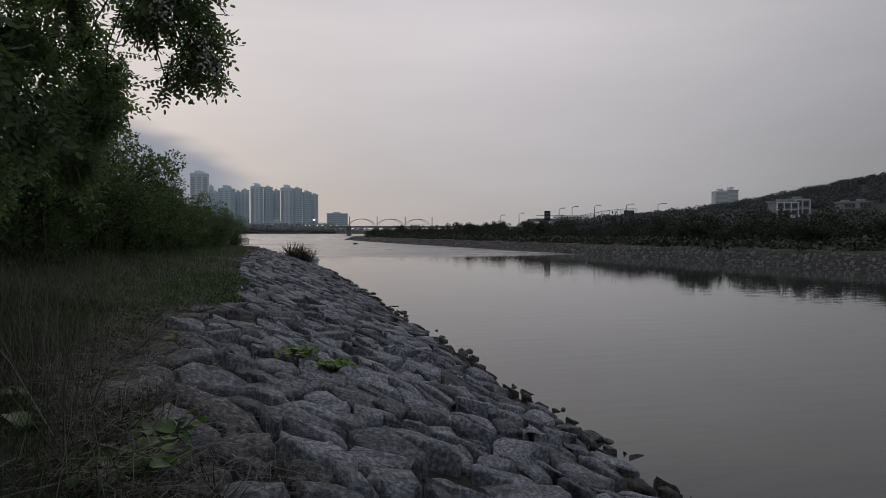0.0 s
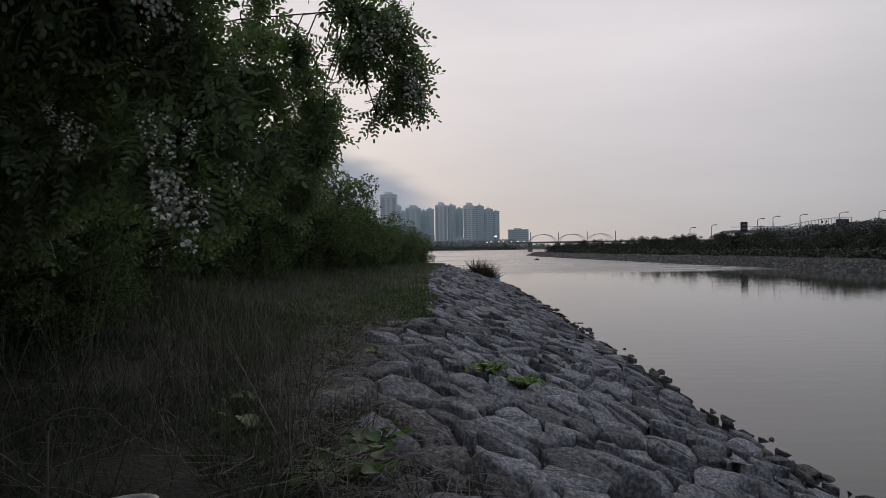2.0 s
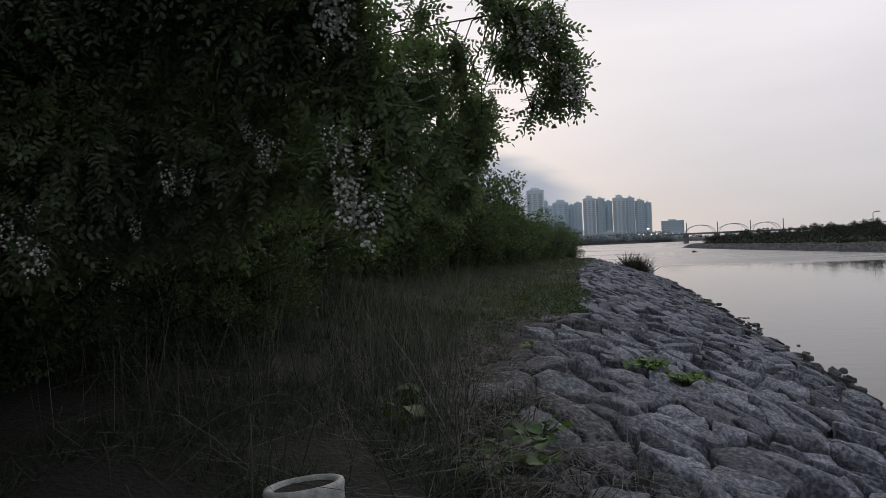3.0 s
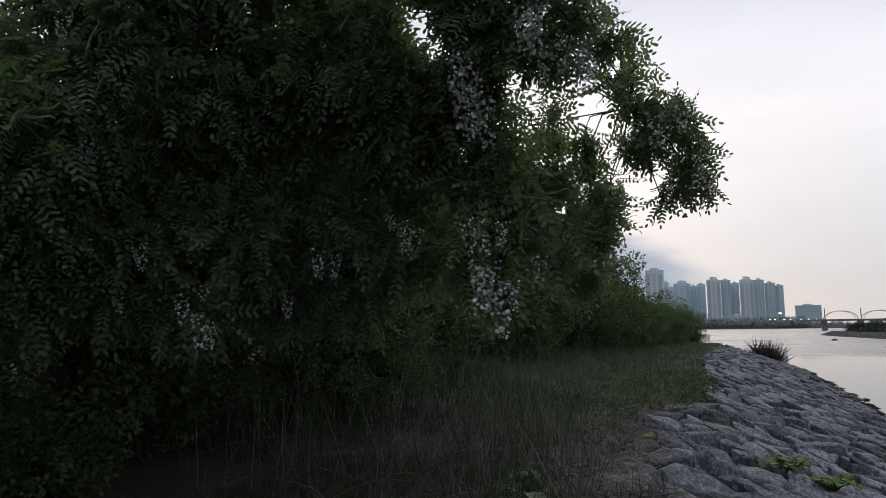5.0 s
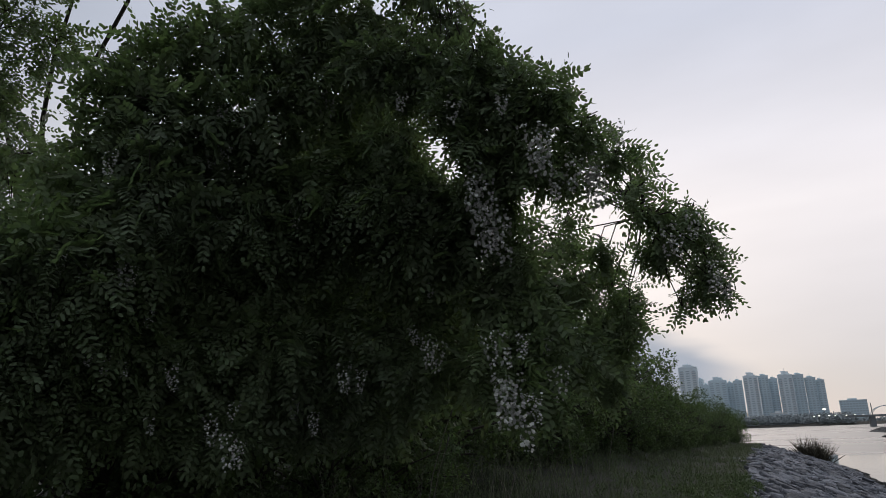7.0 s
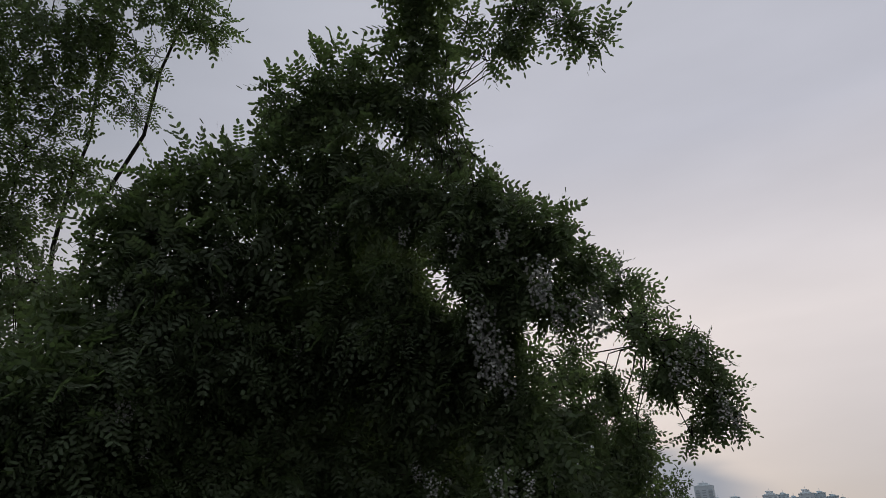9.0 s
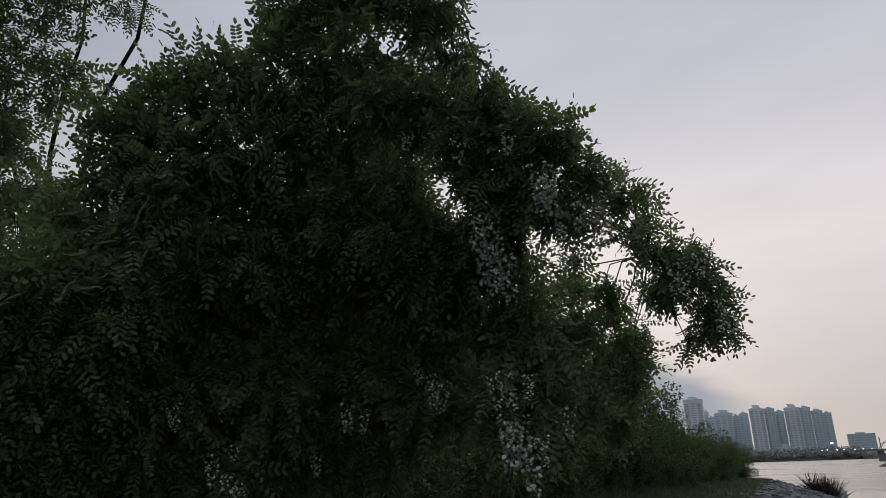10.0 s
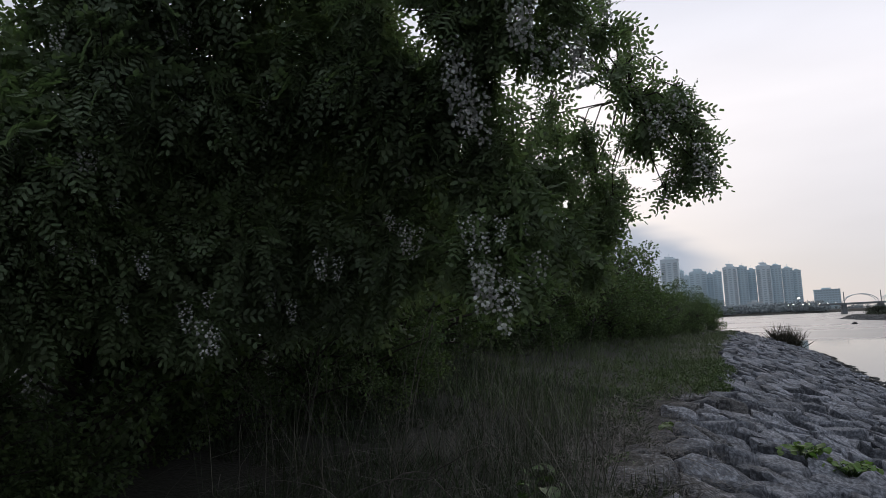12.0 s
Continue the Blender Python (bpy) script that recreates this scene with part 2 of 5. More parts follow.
# far-shore leaves far paler than foliage, with haze put into the colour
M_HAZELEAF = material("hazed_shore_foliage", (0.33, 0.36, 0.375), 0.9, 0.08, 0.02, 1, 0.0, spec=0.05, island=0.08)
# house walls greyed down: contrast lost to haze is put into the paint
M_HOUSE = material("hazy_grey_render", (0.30, 0.31, 0.325), 0.8, 0.15, 0.3, 4, 0.0, second=(0.24, 0.25, 0.265))
M_HOUSE_GLASS = material("shaded_glazing", (0.09, 0.095, 0.105), 0.3, 0.15, 0.1, 2, 0.0)
M_BARK = material("locust_bark", (0.055, 0.046, 0.038), 0.9, 0.35, 6, 60, 0.8, size=0.02)
M_PETAL = material("white_petal", (0.54, 0.55, 0.51), 0.65, 0.1, 5, 60, 0.1, island=0.12)
# about half as bright as slope_grass: the trees' shade is put into it
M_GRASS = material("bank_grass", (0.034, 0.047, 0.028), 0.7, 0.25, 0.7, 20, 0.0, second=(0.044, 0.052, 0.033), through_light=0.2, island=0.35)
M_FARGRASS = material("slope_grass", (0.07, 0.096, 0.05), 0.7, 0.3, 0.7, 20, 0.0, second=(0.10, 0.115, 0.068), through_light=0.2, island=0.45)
M_STALK = material("pale_dry_stalk", (0.155, 0.148, 0.125), 0.8, 0.2, 2, 40, 0.0, second=(0.10, 0.095, 0.078), island=0.4)
# straw colour lowered as well, for the shade it lies in
M_STRAW = material("shaded_dry_straw", (0.115, 0.104, 0.095), 0.8, 0.25, 2, 40, 0.0, second=(0.06, 0.054, 0.052), island=0.35)
M_WEED = material("weed_leaf", (0.06, 0.10, 0.035), 0.6, 0.2, 6, 60, 0.3, second=(0.065, 0.10, 0.035), through_light=0.3, island=-0.3)
# brighter green than weed_leaf, for the weeds out on the stones
M_WEED_LIGHT = material("bright_weed_leaf", (0.11, 0.17, 0.045), 0.6, 0.2, 6, 60, 0.3, second=(0.085, 0.14, 0.035), through_light=0.3, island=-0.3)
M_WEED_COVER = material("creeper_leaf", (0.05, 0.072, 0.033), 0.65, 0.2, 6, 60, 0.0, second=(0.062, 0.085, 0.038), through_light=0.3, island=0.35)
M_REED = material("dark_reed", (0.055, 0.05, 0.035), 0.9, 0.3, 2, 40, 0.0, island=0.4)
# tower walls and glazing lightened and blued: distance haze put into the colours
M_TOWER = material("hazed_tower_concrete", (0.78, 0.85, 0.89), 0.8, 0.05, 0.03, 0.5, 0.0, second=(0.72, 0.80, 0.86))
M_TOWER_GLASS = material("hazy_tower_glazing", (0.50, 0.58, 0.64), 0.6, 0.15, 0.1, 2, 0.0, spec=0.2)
M_TOWER_DARK = material("hazed_tower_blue_grey", (0.66, 0.76, 0.81), 0.8, 0.05, 0.03, 0.5, 0.0, second=(0.60, 0.71, 0.78))
M_PALE = material("pale_paint", (0.72, 0.75, 0.77), 0.7, 0.1, 0.2, 3, 0.0)
M_STEEL = material("grey_steel", (0.22, 0.23, 0.24), 0.6, 0.15, 0.3, 5, 0.0)
M_DARK = material("dark_steel", (0.05, 0.05, 0.055), 0.6, 0.15, 0.3, 5, 0.0)
M_LAMP = material("lamp_light", (0.8, 0.8, 0.8), 0.5, 0.0, 1, 5, 0.0, glow=2.5)
M_PVC = material("chalky_white_plastic", (0.48, 0.48, 0.46), 0.6, 0.2, 9, 70, 0.25, second=(0.28, 0.27, 0.25))


# ------------------------------------------------------------ mesh helpers
def fast_mesh(name, verts, faces, mat, smooth=False):
    """A mesh from an (n, 3) array and an (m, k) array of corner numbers."""
    me = bpy.data.meshes.new(name)
    verts, faces = np.asarray(verts, np.float32), np.asarray(faces, np.int32)
    k = faces.shape[1]
    me.vertices.add(len(verts))
    me.vertices.foreach_set("co", verts.ravel())
    me.loops.add(faces.size)
    me.loops.foreach_set("vertex_index", faces.ravel())
    me.polygons.add(len(faces))
    me.polygons.foreach_set("loop_start", np.arange(0, faces.size, k, dtype=np.int32))
    me.polygons.foreach_set("loop_total", np.full(len(faces), k, np.int32))
    if smooth:
        me.polygons.foreach_set("use_smooth", np.ones(len(faces), bool))
    me.update(calc_edges=True)
    me.materials.append(mat)
    return me


def bm_mesh(name, bm, mat, smooth=False):
    me = bpy.data.meshes.new(name)
    bm.normal_update()
    bm.to_mesh(me)
    bm.free()
    me.materials.append(mat)
    if smooth:
        for p in me.polygons:
            p.use_smooth = True
    return me


def child(name, me, parent, label=""):
    ob = new(name, me)
    ob.parent = parent
    return tagged(ob, label)


def part(name, bm, mat, parent, label="", smooth=False):
    return child(name, bm_mesh(name, bm, mat, smooth), parent, label)


def box(bm, x0, x1, y0, y1, z0, z1):
    vs = [bm.verts.new(p) for p in ((x0, y0, z0), (x1, y0, z0), (x1, y1, z0), (x0, y1, z0), (x0, y0, z1), (x1, y0, z1), (x1, y1, z1), (x0, y1, z1))]
    for f in ((3, 2, 1, 0), (4, 5, 6, 7), (0, 1, 5, 4), (1, 2, 6, 5), (2, 3, 7, 6), (3, 0, 4, 7)):
        bm.faces.new([vs[i] for i in f])


def tube(bm, path, radii, sides=7):
    """A tapered tube along a list of points."""
    rings = []
    for i, p in enumerate(path):
        p = Vector(p)
        a, b = Vector(path[max(i - 1, 0)]), Vector(path[min(i + 1, len(path) - 1)])
        d = (b - a).normalized()
        u = d.cross(Vector((0.13, 0.97, 0.2))).normalized()
        v = d.cross(u)
        rings.append([bm.verts.new(p + float(radii[i]) * (math.cos(s) * u + math.sin(s) * v)) for s in (2 * math.pi * k / sides for k in range(sides))])
    for r0, r1 in zip(rings, rings[1:]):
        for k in range(sides):
            bm.faces.new((r0[k], r0[(k + 1) % sides], r1[(k + 1) % sides], r1[k]))
    bm.faces.new(rings[0][::-1])
    bm.faces.new(rings[-1])


def bend(a, b, sag, n=6, wob=0.04, rng=random):
    """Points from a to b that bow by sag upwards and wander a little."""
    a, b = Vector(a), Vector(b)
    pts = []
    for i in range(n + 1):
        s = i / n
        p = a.lerp(b, s) + Vector((0, 0, sag * 4 * s * (1 - s)))
        if 0 < i < n:
            p += Vector((rng.uniform(-wob, wob), rng.uniform(-wob, wob), rng.uniform(-wob, wob)))
        pts.append(p)
    return pts


# ------------------------------------------------------------ ground, water
SLOPE, FOOT, TOP = 0.33, 1.55, 1.85


def shore_left(y):
    return 4.7 - (max(y - 52, 0) / 5.0) ** 2 * 0.9


def shore_right(y):
    return float(np.interp(y, (-200, 0, 42, 48, 60, 81, 104, 129, 168, 208, 246, 256, 420, 900), (150, 64, 45.8, 44.7, 42.7, 40.8, 37.3, 34.6, 30.5, 27.4, 26.0, 33, 130, 420)))


def tree_line(y):
    """A line behind the far bank, set so the trees' outlines fit the camera's view."""
    return float(np.interp(y, (-200, 0, 30, 59, 78, 104, 128, 165, 215, 250, 258, 420, 900), (280, 130, 90, 64, 50.5, 48.7, 47.6, 42, 34, 27.7, 33, 130, 420)))


def hill(x, y):
    return 28.5 * math.exp(-((x - 370) ** 2 + (y - 235) ** 2) / (2 * 110.0 ** 2)) + 20 * math.exp(-((x - 520) ** 2 + (y - 330) ** 2) / (2 * 120.0 ** 2))


def ground_z(x, y):
    rough = 0.05 * noise.noise((x * 0.6, y * 0.6, 0.0))
    if y > 760:
        return min(3.0, (y - 790) * 0.2)
    sl = shore_left(y)
    left = min(FOOT - SLOPE * (x - sl + 4.7), TOP + rough + 0.24 * min(max(sl - 6.8 - x, 0), 3.6))
    sr = shore_right(y)
    right = min((x - sr) * 0.36, 1.25 + rough + 0.01 * max(x - sr - 16, 0)) + (hill(x, y) if x > tree_line(y) + 20 else 0)
    return max(left, right, -1.2)


def build_ground():
    xs = np.unique(np.concatenate([np.linspace(-2600, -60, 14), np.linspace(-60, -6, 28), np.arange(-6, 7, 0.35), np.arange(7, 26, 3.0),
                                   np.arange(26, 80, 0.9), np.arange(80, 700, 12.0), np.linspace(700, 2600, 12)]))
    ys = np.unique(np.concatenate([np.linspace(-1500, -60, 10), np.arange(-60, -4, 4.0), np.arange(-4, 75, 0.8), np.arange(75, 260, 3.0),
                                   np.arange(260, 560, 12.0), np.arange(560, 840, 20.0), np.linspace(840, 3500, 12)]))
    V = [(x, y, ground_z(x, y) - (0.10 if -3 < x < 6 and y < 75 and ground_z(x, y) < 1.8 else 0.0)) for y in ys for x in xs]
    nx = len(xs)
    i, j = np.meshgrid(np.arange(nx - 1), np.arange(len(ys) - 1))
    a = (j * nx + i).ravel()
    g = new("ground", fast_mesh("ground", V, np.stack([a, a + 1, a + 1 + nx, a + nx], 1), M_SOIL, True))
    tagged(g, "earth river bank, partly darkened for shade, sloping down to still water", "ground", kind="structure")
    w = new("water", fast_mesh("water", [(-2600, -1500, 0), (2600, -1500, 0), (2600, 820, 0), (-2600, 820, 0)], [(0, 1, 2, 3)], M_WATER))
    tagged(w, "calm grey river water mirroring the pale dusk sky", "water", kind="structure")
    return g


ground = build_ground()


# ------------------------------------------------------------ leaves
def leaf_template(pairs=5, length=0.155, leaf=0.036, width=0.0175, droop=0.45):
    """A feathered leaf along +x: paired oval leaflets and one at the tip."""
    ang = np.array([0, 55, 125, 180, 235, 305]) * math.pi / 180
    oval = np.stack([(1 - np.cos(ang)) * 0.5 * leaf, np.sin(ang) * width * 0.55, np.zeros(6)], 1)
    out = []
    for k in range(pairs):
        s = 0.18 + 0.78 * k / pairs
        for side in (1, -1):
            a = side * math.radians(68 - 18 * s)
            c, d = math.cos(a), math.sin(a)
            p = oval * (1.0 - 0.25 * abs(s - 0.55))
            q = np.stack([c * p[:, 0] - d * p[:, 1], d * p[:, 0] + c * p[:, 1], -0.35 * p[:, 0]], 1)
            out.append(q + [s * length, 0, -droop * length * s * s])
    out.append(oval + [length, 0, -droop * length])
    return np.array(out)


def frames_from(direction, up):
    x = direction / np.linalg.norm(direction, axis=1, keepdims=True)
    y = np.cross(up, x)
    y /= np.linalg.norm(y, axis=1, keepdims=True) + 1e-9
    z = np.cross(x, y)
    return np.stack([x, y, z], 2)


def leaves_mesh(name, pos, direction, up, size, template, mat):
    R = frames_from(direction, up)
    n, (l, k, _) = len(pos), template.shape
    V = np.einsum("nij,lkj->nlki", R, template) * size[:, None, None, None] + pos[:, None, None, :]
    F = np.arange(n * l * k, dtype=np.int32).reshape(-1, k)
    return fast_mesh(name, V.reshape(-1, 3), F, mat)


def in_clumps(rng, clumps, per_m2, shell=0.5):
    """Places in and on rounded clumps (x, y, z, r), with the way outwards."""
    P, D = [], []
    for x, y, z, r in clumps:
        n = max(6, int(per_m2 * r * r))
        d = rng.normal(size=(n, 3))
        d /= np.linalg.norm(d, axis=1, keepdims=True)
        rad = max(r - 0.04, 0.7 * r) * rng.uniform(shell, 1.05, n) ** 0.7
        P.append(np.array([x, y, z]) + d * rad[:, None] * [1, 1, 0.9])
        D.append(d)
    return np.concatenate(P), np.concatenate(D)


# ------------------------------------------------------------ the locust tree
CROWN_TOP = [(-1.25, 2.03, 5.52, 0.17), (-1.33, 2.18, 5.31, 0.23), (-1.65, 2.05, 5.41, 0.24), (-1.89, 1.96, 5.33, 0.19), (-1.61, 2.10, 5.05, 0.27), (-2.01, 2.00, 4.99, 0.28), (-2.27, 1.79, 4.95, 0.20), (-2.44, 1.72, 4.81, 0.20), (-2.59, 1.61, 4.72, 0.16), (-2.62, 1.72, 4.52, 0.20), (-2.76, 1.61, 4.08, 0.20), (-2.87, 1.67, 4.36, 0.16), (-2.39, 1.82, 4.51, 0.32), (-2.12, 2.01, 4.62, 0.30), (-1.79, 2.18, 4.76, 0.28), (-1.19, 2.24, 4.97, 0.12), (-1.21, 2.26, 4.71, 0.16), (-0.97, 2.19, 4.60, 0.14)]
CROWN_RIGHT = [(-0.75, 2.11, 4.42, 0.13), (-0.65, 2.29, 4.32, 0.12), (-0.56, 2.54, 4.29, 0.11), (-0.82, 2.19, 4.21, 0.15), (-1.07, 2.24, 4.15, 0.13), (-1.62, 2.46, 4.43, 0.18), (-0.54, 2.97, 4.31, 0.07), (-0.51, 3.11, 4.19, 0.10), (-0.39, 3.25, 4.12, 0.11), (-0.30, 3.30, 3.93, 0.11), (-0.38, 3.32, 3.78, 0.06), (-0.54, 3.26, 4.00, 0.13), (-0.85, 3.53, 4.00, 0.10), (-0.98, 3.50, 3.90, 0.09), (-0.72, 3.50, 3.86, 0.09), (-0.90, 3.87, 3.78, 0.13), (-0.78, 3.80, 3.70, 0.09), (-0.99, 3.26, 4.12, 0.14), (-1.78, 2.30, 4.30, 0.29), (-2.22, 2.14, 4.21, 0.35), (-2.46, 1.80, 4.11, 0.34), (-2.63, 1.53, 3.83, 0.33), (-1.44, 2.45, 4.06, 0.28), (-0.85, 2.76, 4.11, 0.08), (-0.75, 3.01, 4.05, 0.08), (-1.11, 2.60, 4.04, 0.17), (-1.18, 2.53, 3.78, 0.19), (-1.06, 2.89, 3.77, 0.18)]
CROWN_LOW = [(-1.00, 2.53, 3.65, 0.19), (-0.92, 2.89, 3.52, 0.19), (-0.92, 3.81, 3.67, 0.17), (-1.10, 2.43, 3.41, 0.20), (-0.99, 2.59, 3.27, 0.14), (-1.55, 2.66, 3.52, 0.28), (-1.97, 2.63, 3.62, 0.32), (-2.25, 2.31, 3.56, 0.31), (-2.53, 2.04, 3.50, 0.29), (-2.75, 1.77, 3.55, 0.33), (-2.83, 1.46, 3.57, 0.37), (-1.85, 2.74, 3.28, 0.21), (-2.23, 2.61, 3.27, 0.19), (-2.33, 2.14, 3.18, 0.17), (-2.63, 1.96, 3.26, 0.18), (-2.84, 1.69, 3.27, 0.25)]
CROWN_MID = [(-2.77, 1.43, 3.91, 0.29), (-2.84, 1.72, 3.87, 0.28), (-2.57, 2.04, 3.92, 0.35), (-2.31, 2.39, 4.04, 0.33), (-1.90, 2.55, 4.10, 0.30), (-2.28, 2.27, 4.37, 0.33), (-2.62, 1.93, 4.37, 0.28), (-2.93, 1.23, 3.70, 0.35), (-2.98, 1.24, 3.35, 0.40), (-3.05, 1.05, 3.54, 0.42), (-1.60, 2.67, 3.86, 0.25), (-1.10, 2.34, 4.15, 0.14), (-1.02, 2.56, 3.46, 0.14), (-0.91, 3.63, 3.40, 0.15), (-0.95, 2.93, 3.82, 0.11), (-1.60, 2.44, 4.45, 0.21), (-1.72, 2.48, 4.22, 0.22), (-1.10, 2.25, 4.34, 0.12), (-0.98, 2.24, 4.23, 0.13)]
CROWN_UP = [(-0.50, 1.87, 5.20, 0.08), (-0.73, 1.83, 5.19, 0.09), (-0.89, 1.81, 5.30, 0.06), (-0.84, 1.86, 5.12, 0.04), (-0.61, 1.78, 5.27, 0.10), (-0.41, 1.94, 5.14, 0.06), (-1.16, 1.88, 5.70, 0.17), (-1.05, 1.75, 5.84, 0.26)]
CROWN_TIP = [(-0.50, 2.80, 4.21, 0.04), (-0.41, 2.92, 4.22, 0.05), (-0.33, 3.05, 4.15, 0.06), (-0.29, 3.08, 4.05, 0.06), (-0.26, 3.16, 3.97, 0.05), (-0.25, 3.19, 3.85, 0.06), (-0.23, 3.21, 3.76, 0.05), (-0.34, 3.20, 3.79, 0.07), (-0.43, 3.21, 3.70, 0.04), (-0.48, 3.08, 4.01, 0.08), (-0.58, 2.80, 4.18, 0.06), (-0.75, 3.06, 3.95, 0.07), (-0.89, 3.06, 3.84, 0.07), (-0.76, 3.19, 3.81, 0.07), (-0.98, 2.90, 3.93, 0.06), (-1.01, 3.04, 3.76, 0.08), (-0.70, 3.33, 3.71, 0.08)]
CROWN_FILL = [(-1.32, 2.07, 4.75, 0.12), (-1.18, 2.07, 4.67, 0.12), (-1.32, 2.12, 4.58, 0.10), (-1.13, 2.07, 4.49, 0.13), (-1.00, 2.07, 4.48, 0.13), (-0.92, 2.10, 4.36, 0.12), (-1.00, 2.04, 4.63, 0.10), (-1.18, 2.18, 4.34, 0.12), (-1.42, 2.11, 4.62, 0.12), (-1.48, 2.00, 4.73, 0.13), (-0.84, 2.07, 4.48, 0.10), (-0.78, 2.13, 4.39, 0.10), (-1.39, 2.30, 4.20, 0.15), (-1.25, 2.40, 4.13, 0.14), (-1.45, 2.34, 4.03, 0.16), (-1.28, 2.39, 3.96, 0.16), (-1.04, 2.09, 4.25, 0.11), (-0.93, 2.16, 4.21, 0.11), (-1.02, 2.37, 4.20, 0.09), (-1.07, 2.39, 4.09, 0.12), (-1.12, 2.13, 4.38, 0.11), (-1.43, 2.11, 4.38, 0.13), (-1.48, 2.16, 4.14, 0.15), (-0.76, 2.25, 4.15, 0.10), (-0.78, 2.37, 4.12, 0.06), (-1.05, 2.46, 3.88, 0.12)]
CROWN_AIRY = [(-3.70, 1.59, 6.09, 0.27), (-3.61, 1.90, 5.97, 0.25), (-3.36, 1.93, 6.24, 0.23), (-3.38, 2.19, 6.00, 0.15), (-3.86, 1.88, 5.66, 0.33), (-4.04, 1.94, 5.30, 0.31), (-3.77, 2.11, 5.56, 0.21), (-2.85, 2.25, 6.48, 0.16), (-2.93, 2.06, 6.56, 0.25), (-3.98, 1.51, 5.76, 0.41), (-4.16, 1.75, 5.24, 0.41), (-3.73, 2.02, 4.77, 0.23), (-3.95, 1.96, 4.94, 0.28), (-3.90, 1.86, 4.61, 0.31), (-3.69, 1.93, 4.40, 0.20), (-3.43, 1.77, 6.29, 0.25), (-3.22, 2.11, 6.25, 0.12), (-3.42, 1.53, 6.44, 0.46), (-2.99, 1.77, 6.70, 0.46), (-4.08, 1.19, 6.18, 0.65)]


def build_locust(label, seed, trunk, clumps, limbs, density, inside, gaps=()):
    """Trunk, five limbs with a twig to each bough, and a crown of feathered leaves."""
    rng, rnd = np.random.default_rng(seed), random.Random(seed)
    tree = tagged(new("locust_tree"), label, "tree")
    tree.location = (*trunk, TOP - 0.05)
    o = Vector(tree.location)
    bm = bmesh.new()
    fork = Vector((trunk[0] + 0.25, trunk[1] - 0.25, 3.9))
    tube(bm, [p - o for p in bend((*trunk, TOP - 0.1), fork, 0.02, 6, 0.04, rnd)], np.linspace(0.15, 0.10, 7), 10)
    part("trunk", bm, M_BARK, tree, smooth=True)
    ends = [Vector(e) for e in limbs]
    for k, end in enumerate(ends):
        bm = bmesh.new()
        path = bend(fork, end, 0.18, 8, 0.05, rnd)
        tube(bm, [p - o for p in path], np.linspace(0.026, 0.006, 9) if k != 1 else np.linspace(0.007, 0.003, 9), 6)
        for c in clumps:
            q = Vector(c[:3])
            if min(range(len(ends)), key=lambda i: (ends[i] - q).length) != k:
                continue
            s = min(path[3:], key=lambda p: (p - q).length)
            tube(bm, [p - o for p in bend(s, q, 0.05, 4, 0.03, rnd)], (0.0045, 0.004, 0.0035, 0.003, 0.0022), 4)
            for _ in range(3):
                e = q + Vector((rnd.uniform(-1, 1), rnd.uniform(-1, 1), rnd.uniform(-0.8, 0.6))) * c[3]
                tube(bm, [p - o for p in bend(q, e, 0.02, 3, 0.02, rnd)], (0.0035, 0.003, 0.0025, 0.002), 4)
        part("limb", bm, M_BARK, tree, smooth=True)
    lots = [(in_clumps(rng, [c for c in clumps if c[3] >= 0.16], density, 0.25), 1.0), (in_clumps(rng, [c for c in clumps if c[3] < 0.16], density * 1.7, 0.1), 0.76)]
    if inside:
        # the far side of the crown, round the trunk
        back = []
        for _ in range(26):
            v = Vector((rnd.gauss(0, 1), rnd.gauss(0, 1), rnd.gauss(0, 1))).normalized() * rnd.random() ** 0.4
            back.append((trunk[0] + 1.2 + 1.6 * v.x, trunk[1] - 1.2 + 1.6 * v.y, 4.1 + 0.9 * v.z, rnd.uniform(0.3, 0.5)))
        lots.append((in_clumps(rng, back, 1000, 0.3), 1.0))
        inner = [(x + (trunk[0] + 0.6 - x) * 0.3, y + (trunk[1] + 0.2 - y) * 0.35, z + (3.9 - z) * 0.12, r * 1.15) for x, y, z, r in clumps if r > 0.15]
        lots.append((in_clumps(rng, inner, inside, 0.2), 1.0))
    P, D = np.concatenate([a[0] for a, _ in lots]), np.concatenate([a[1] for a, _ in lots])
    S = np.concatenate([np.full(len(a[0]), k) for a, k in lots])
    # drop leaves near each opening's axis, which runs along the camera's view
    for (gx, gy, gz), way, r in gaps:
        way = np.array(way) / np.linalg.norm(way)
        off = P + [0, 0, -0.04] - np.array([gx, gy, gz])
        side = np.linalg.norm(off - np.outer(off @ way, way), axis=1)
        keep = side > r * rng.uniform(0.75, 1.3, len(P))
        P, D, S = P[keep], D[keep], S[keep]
    n = len(P)
    d = D * 0.5 + rng.normal(size=(n, 3)) * 0.65 + [0, 0, -0.45]
    up = np.array([0, 0, 1.0]) + rng.normal(size=(n, 3)) * 0.65
    child("crown", leaves_mesh("crown", P - np.array(o), d, up, S * rng.uniform(0.7, 1.15, n), leaf_template(), M_LEAF), tree, "feathery dark green leaves")
    return tree


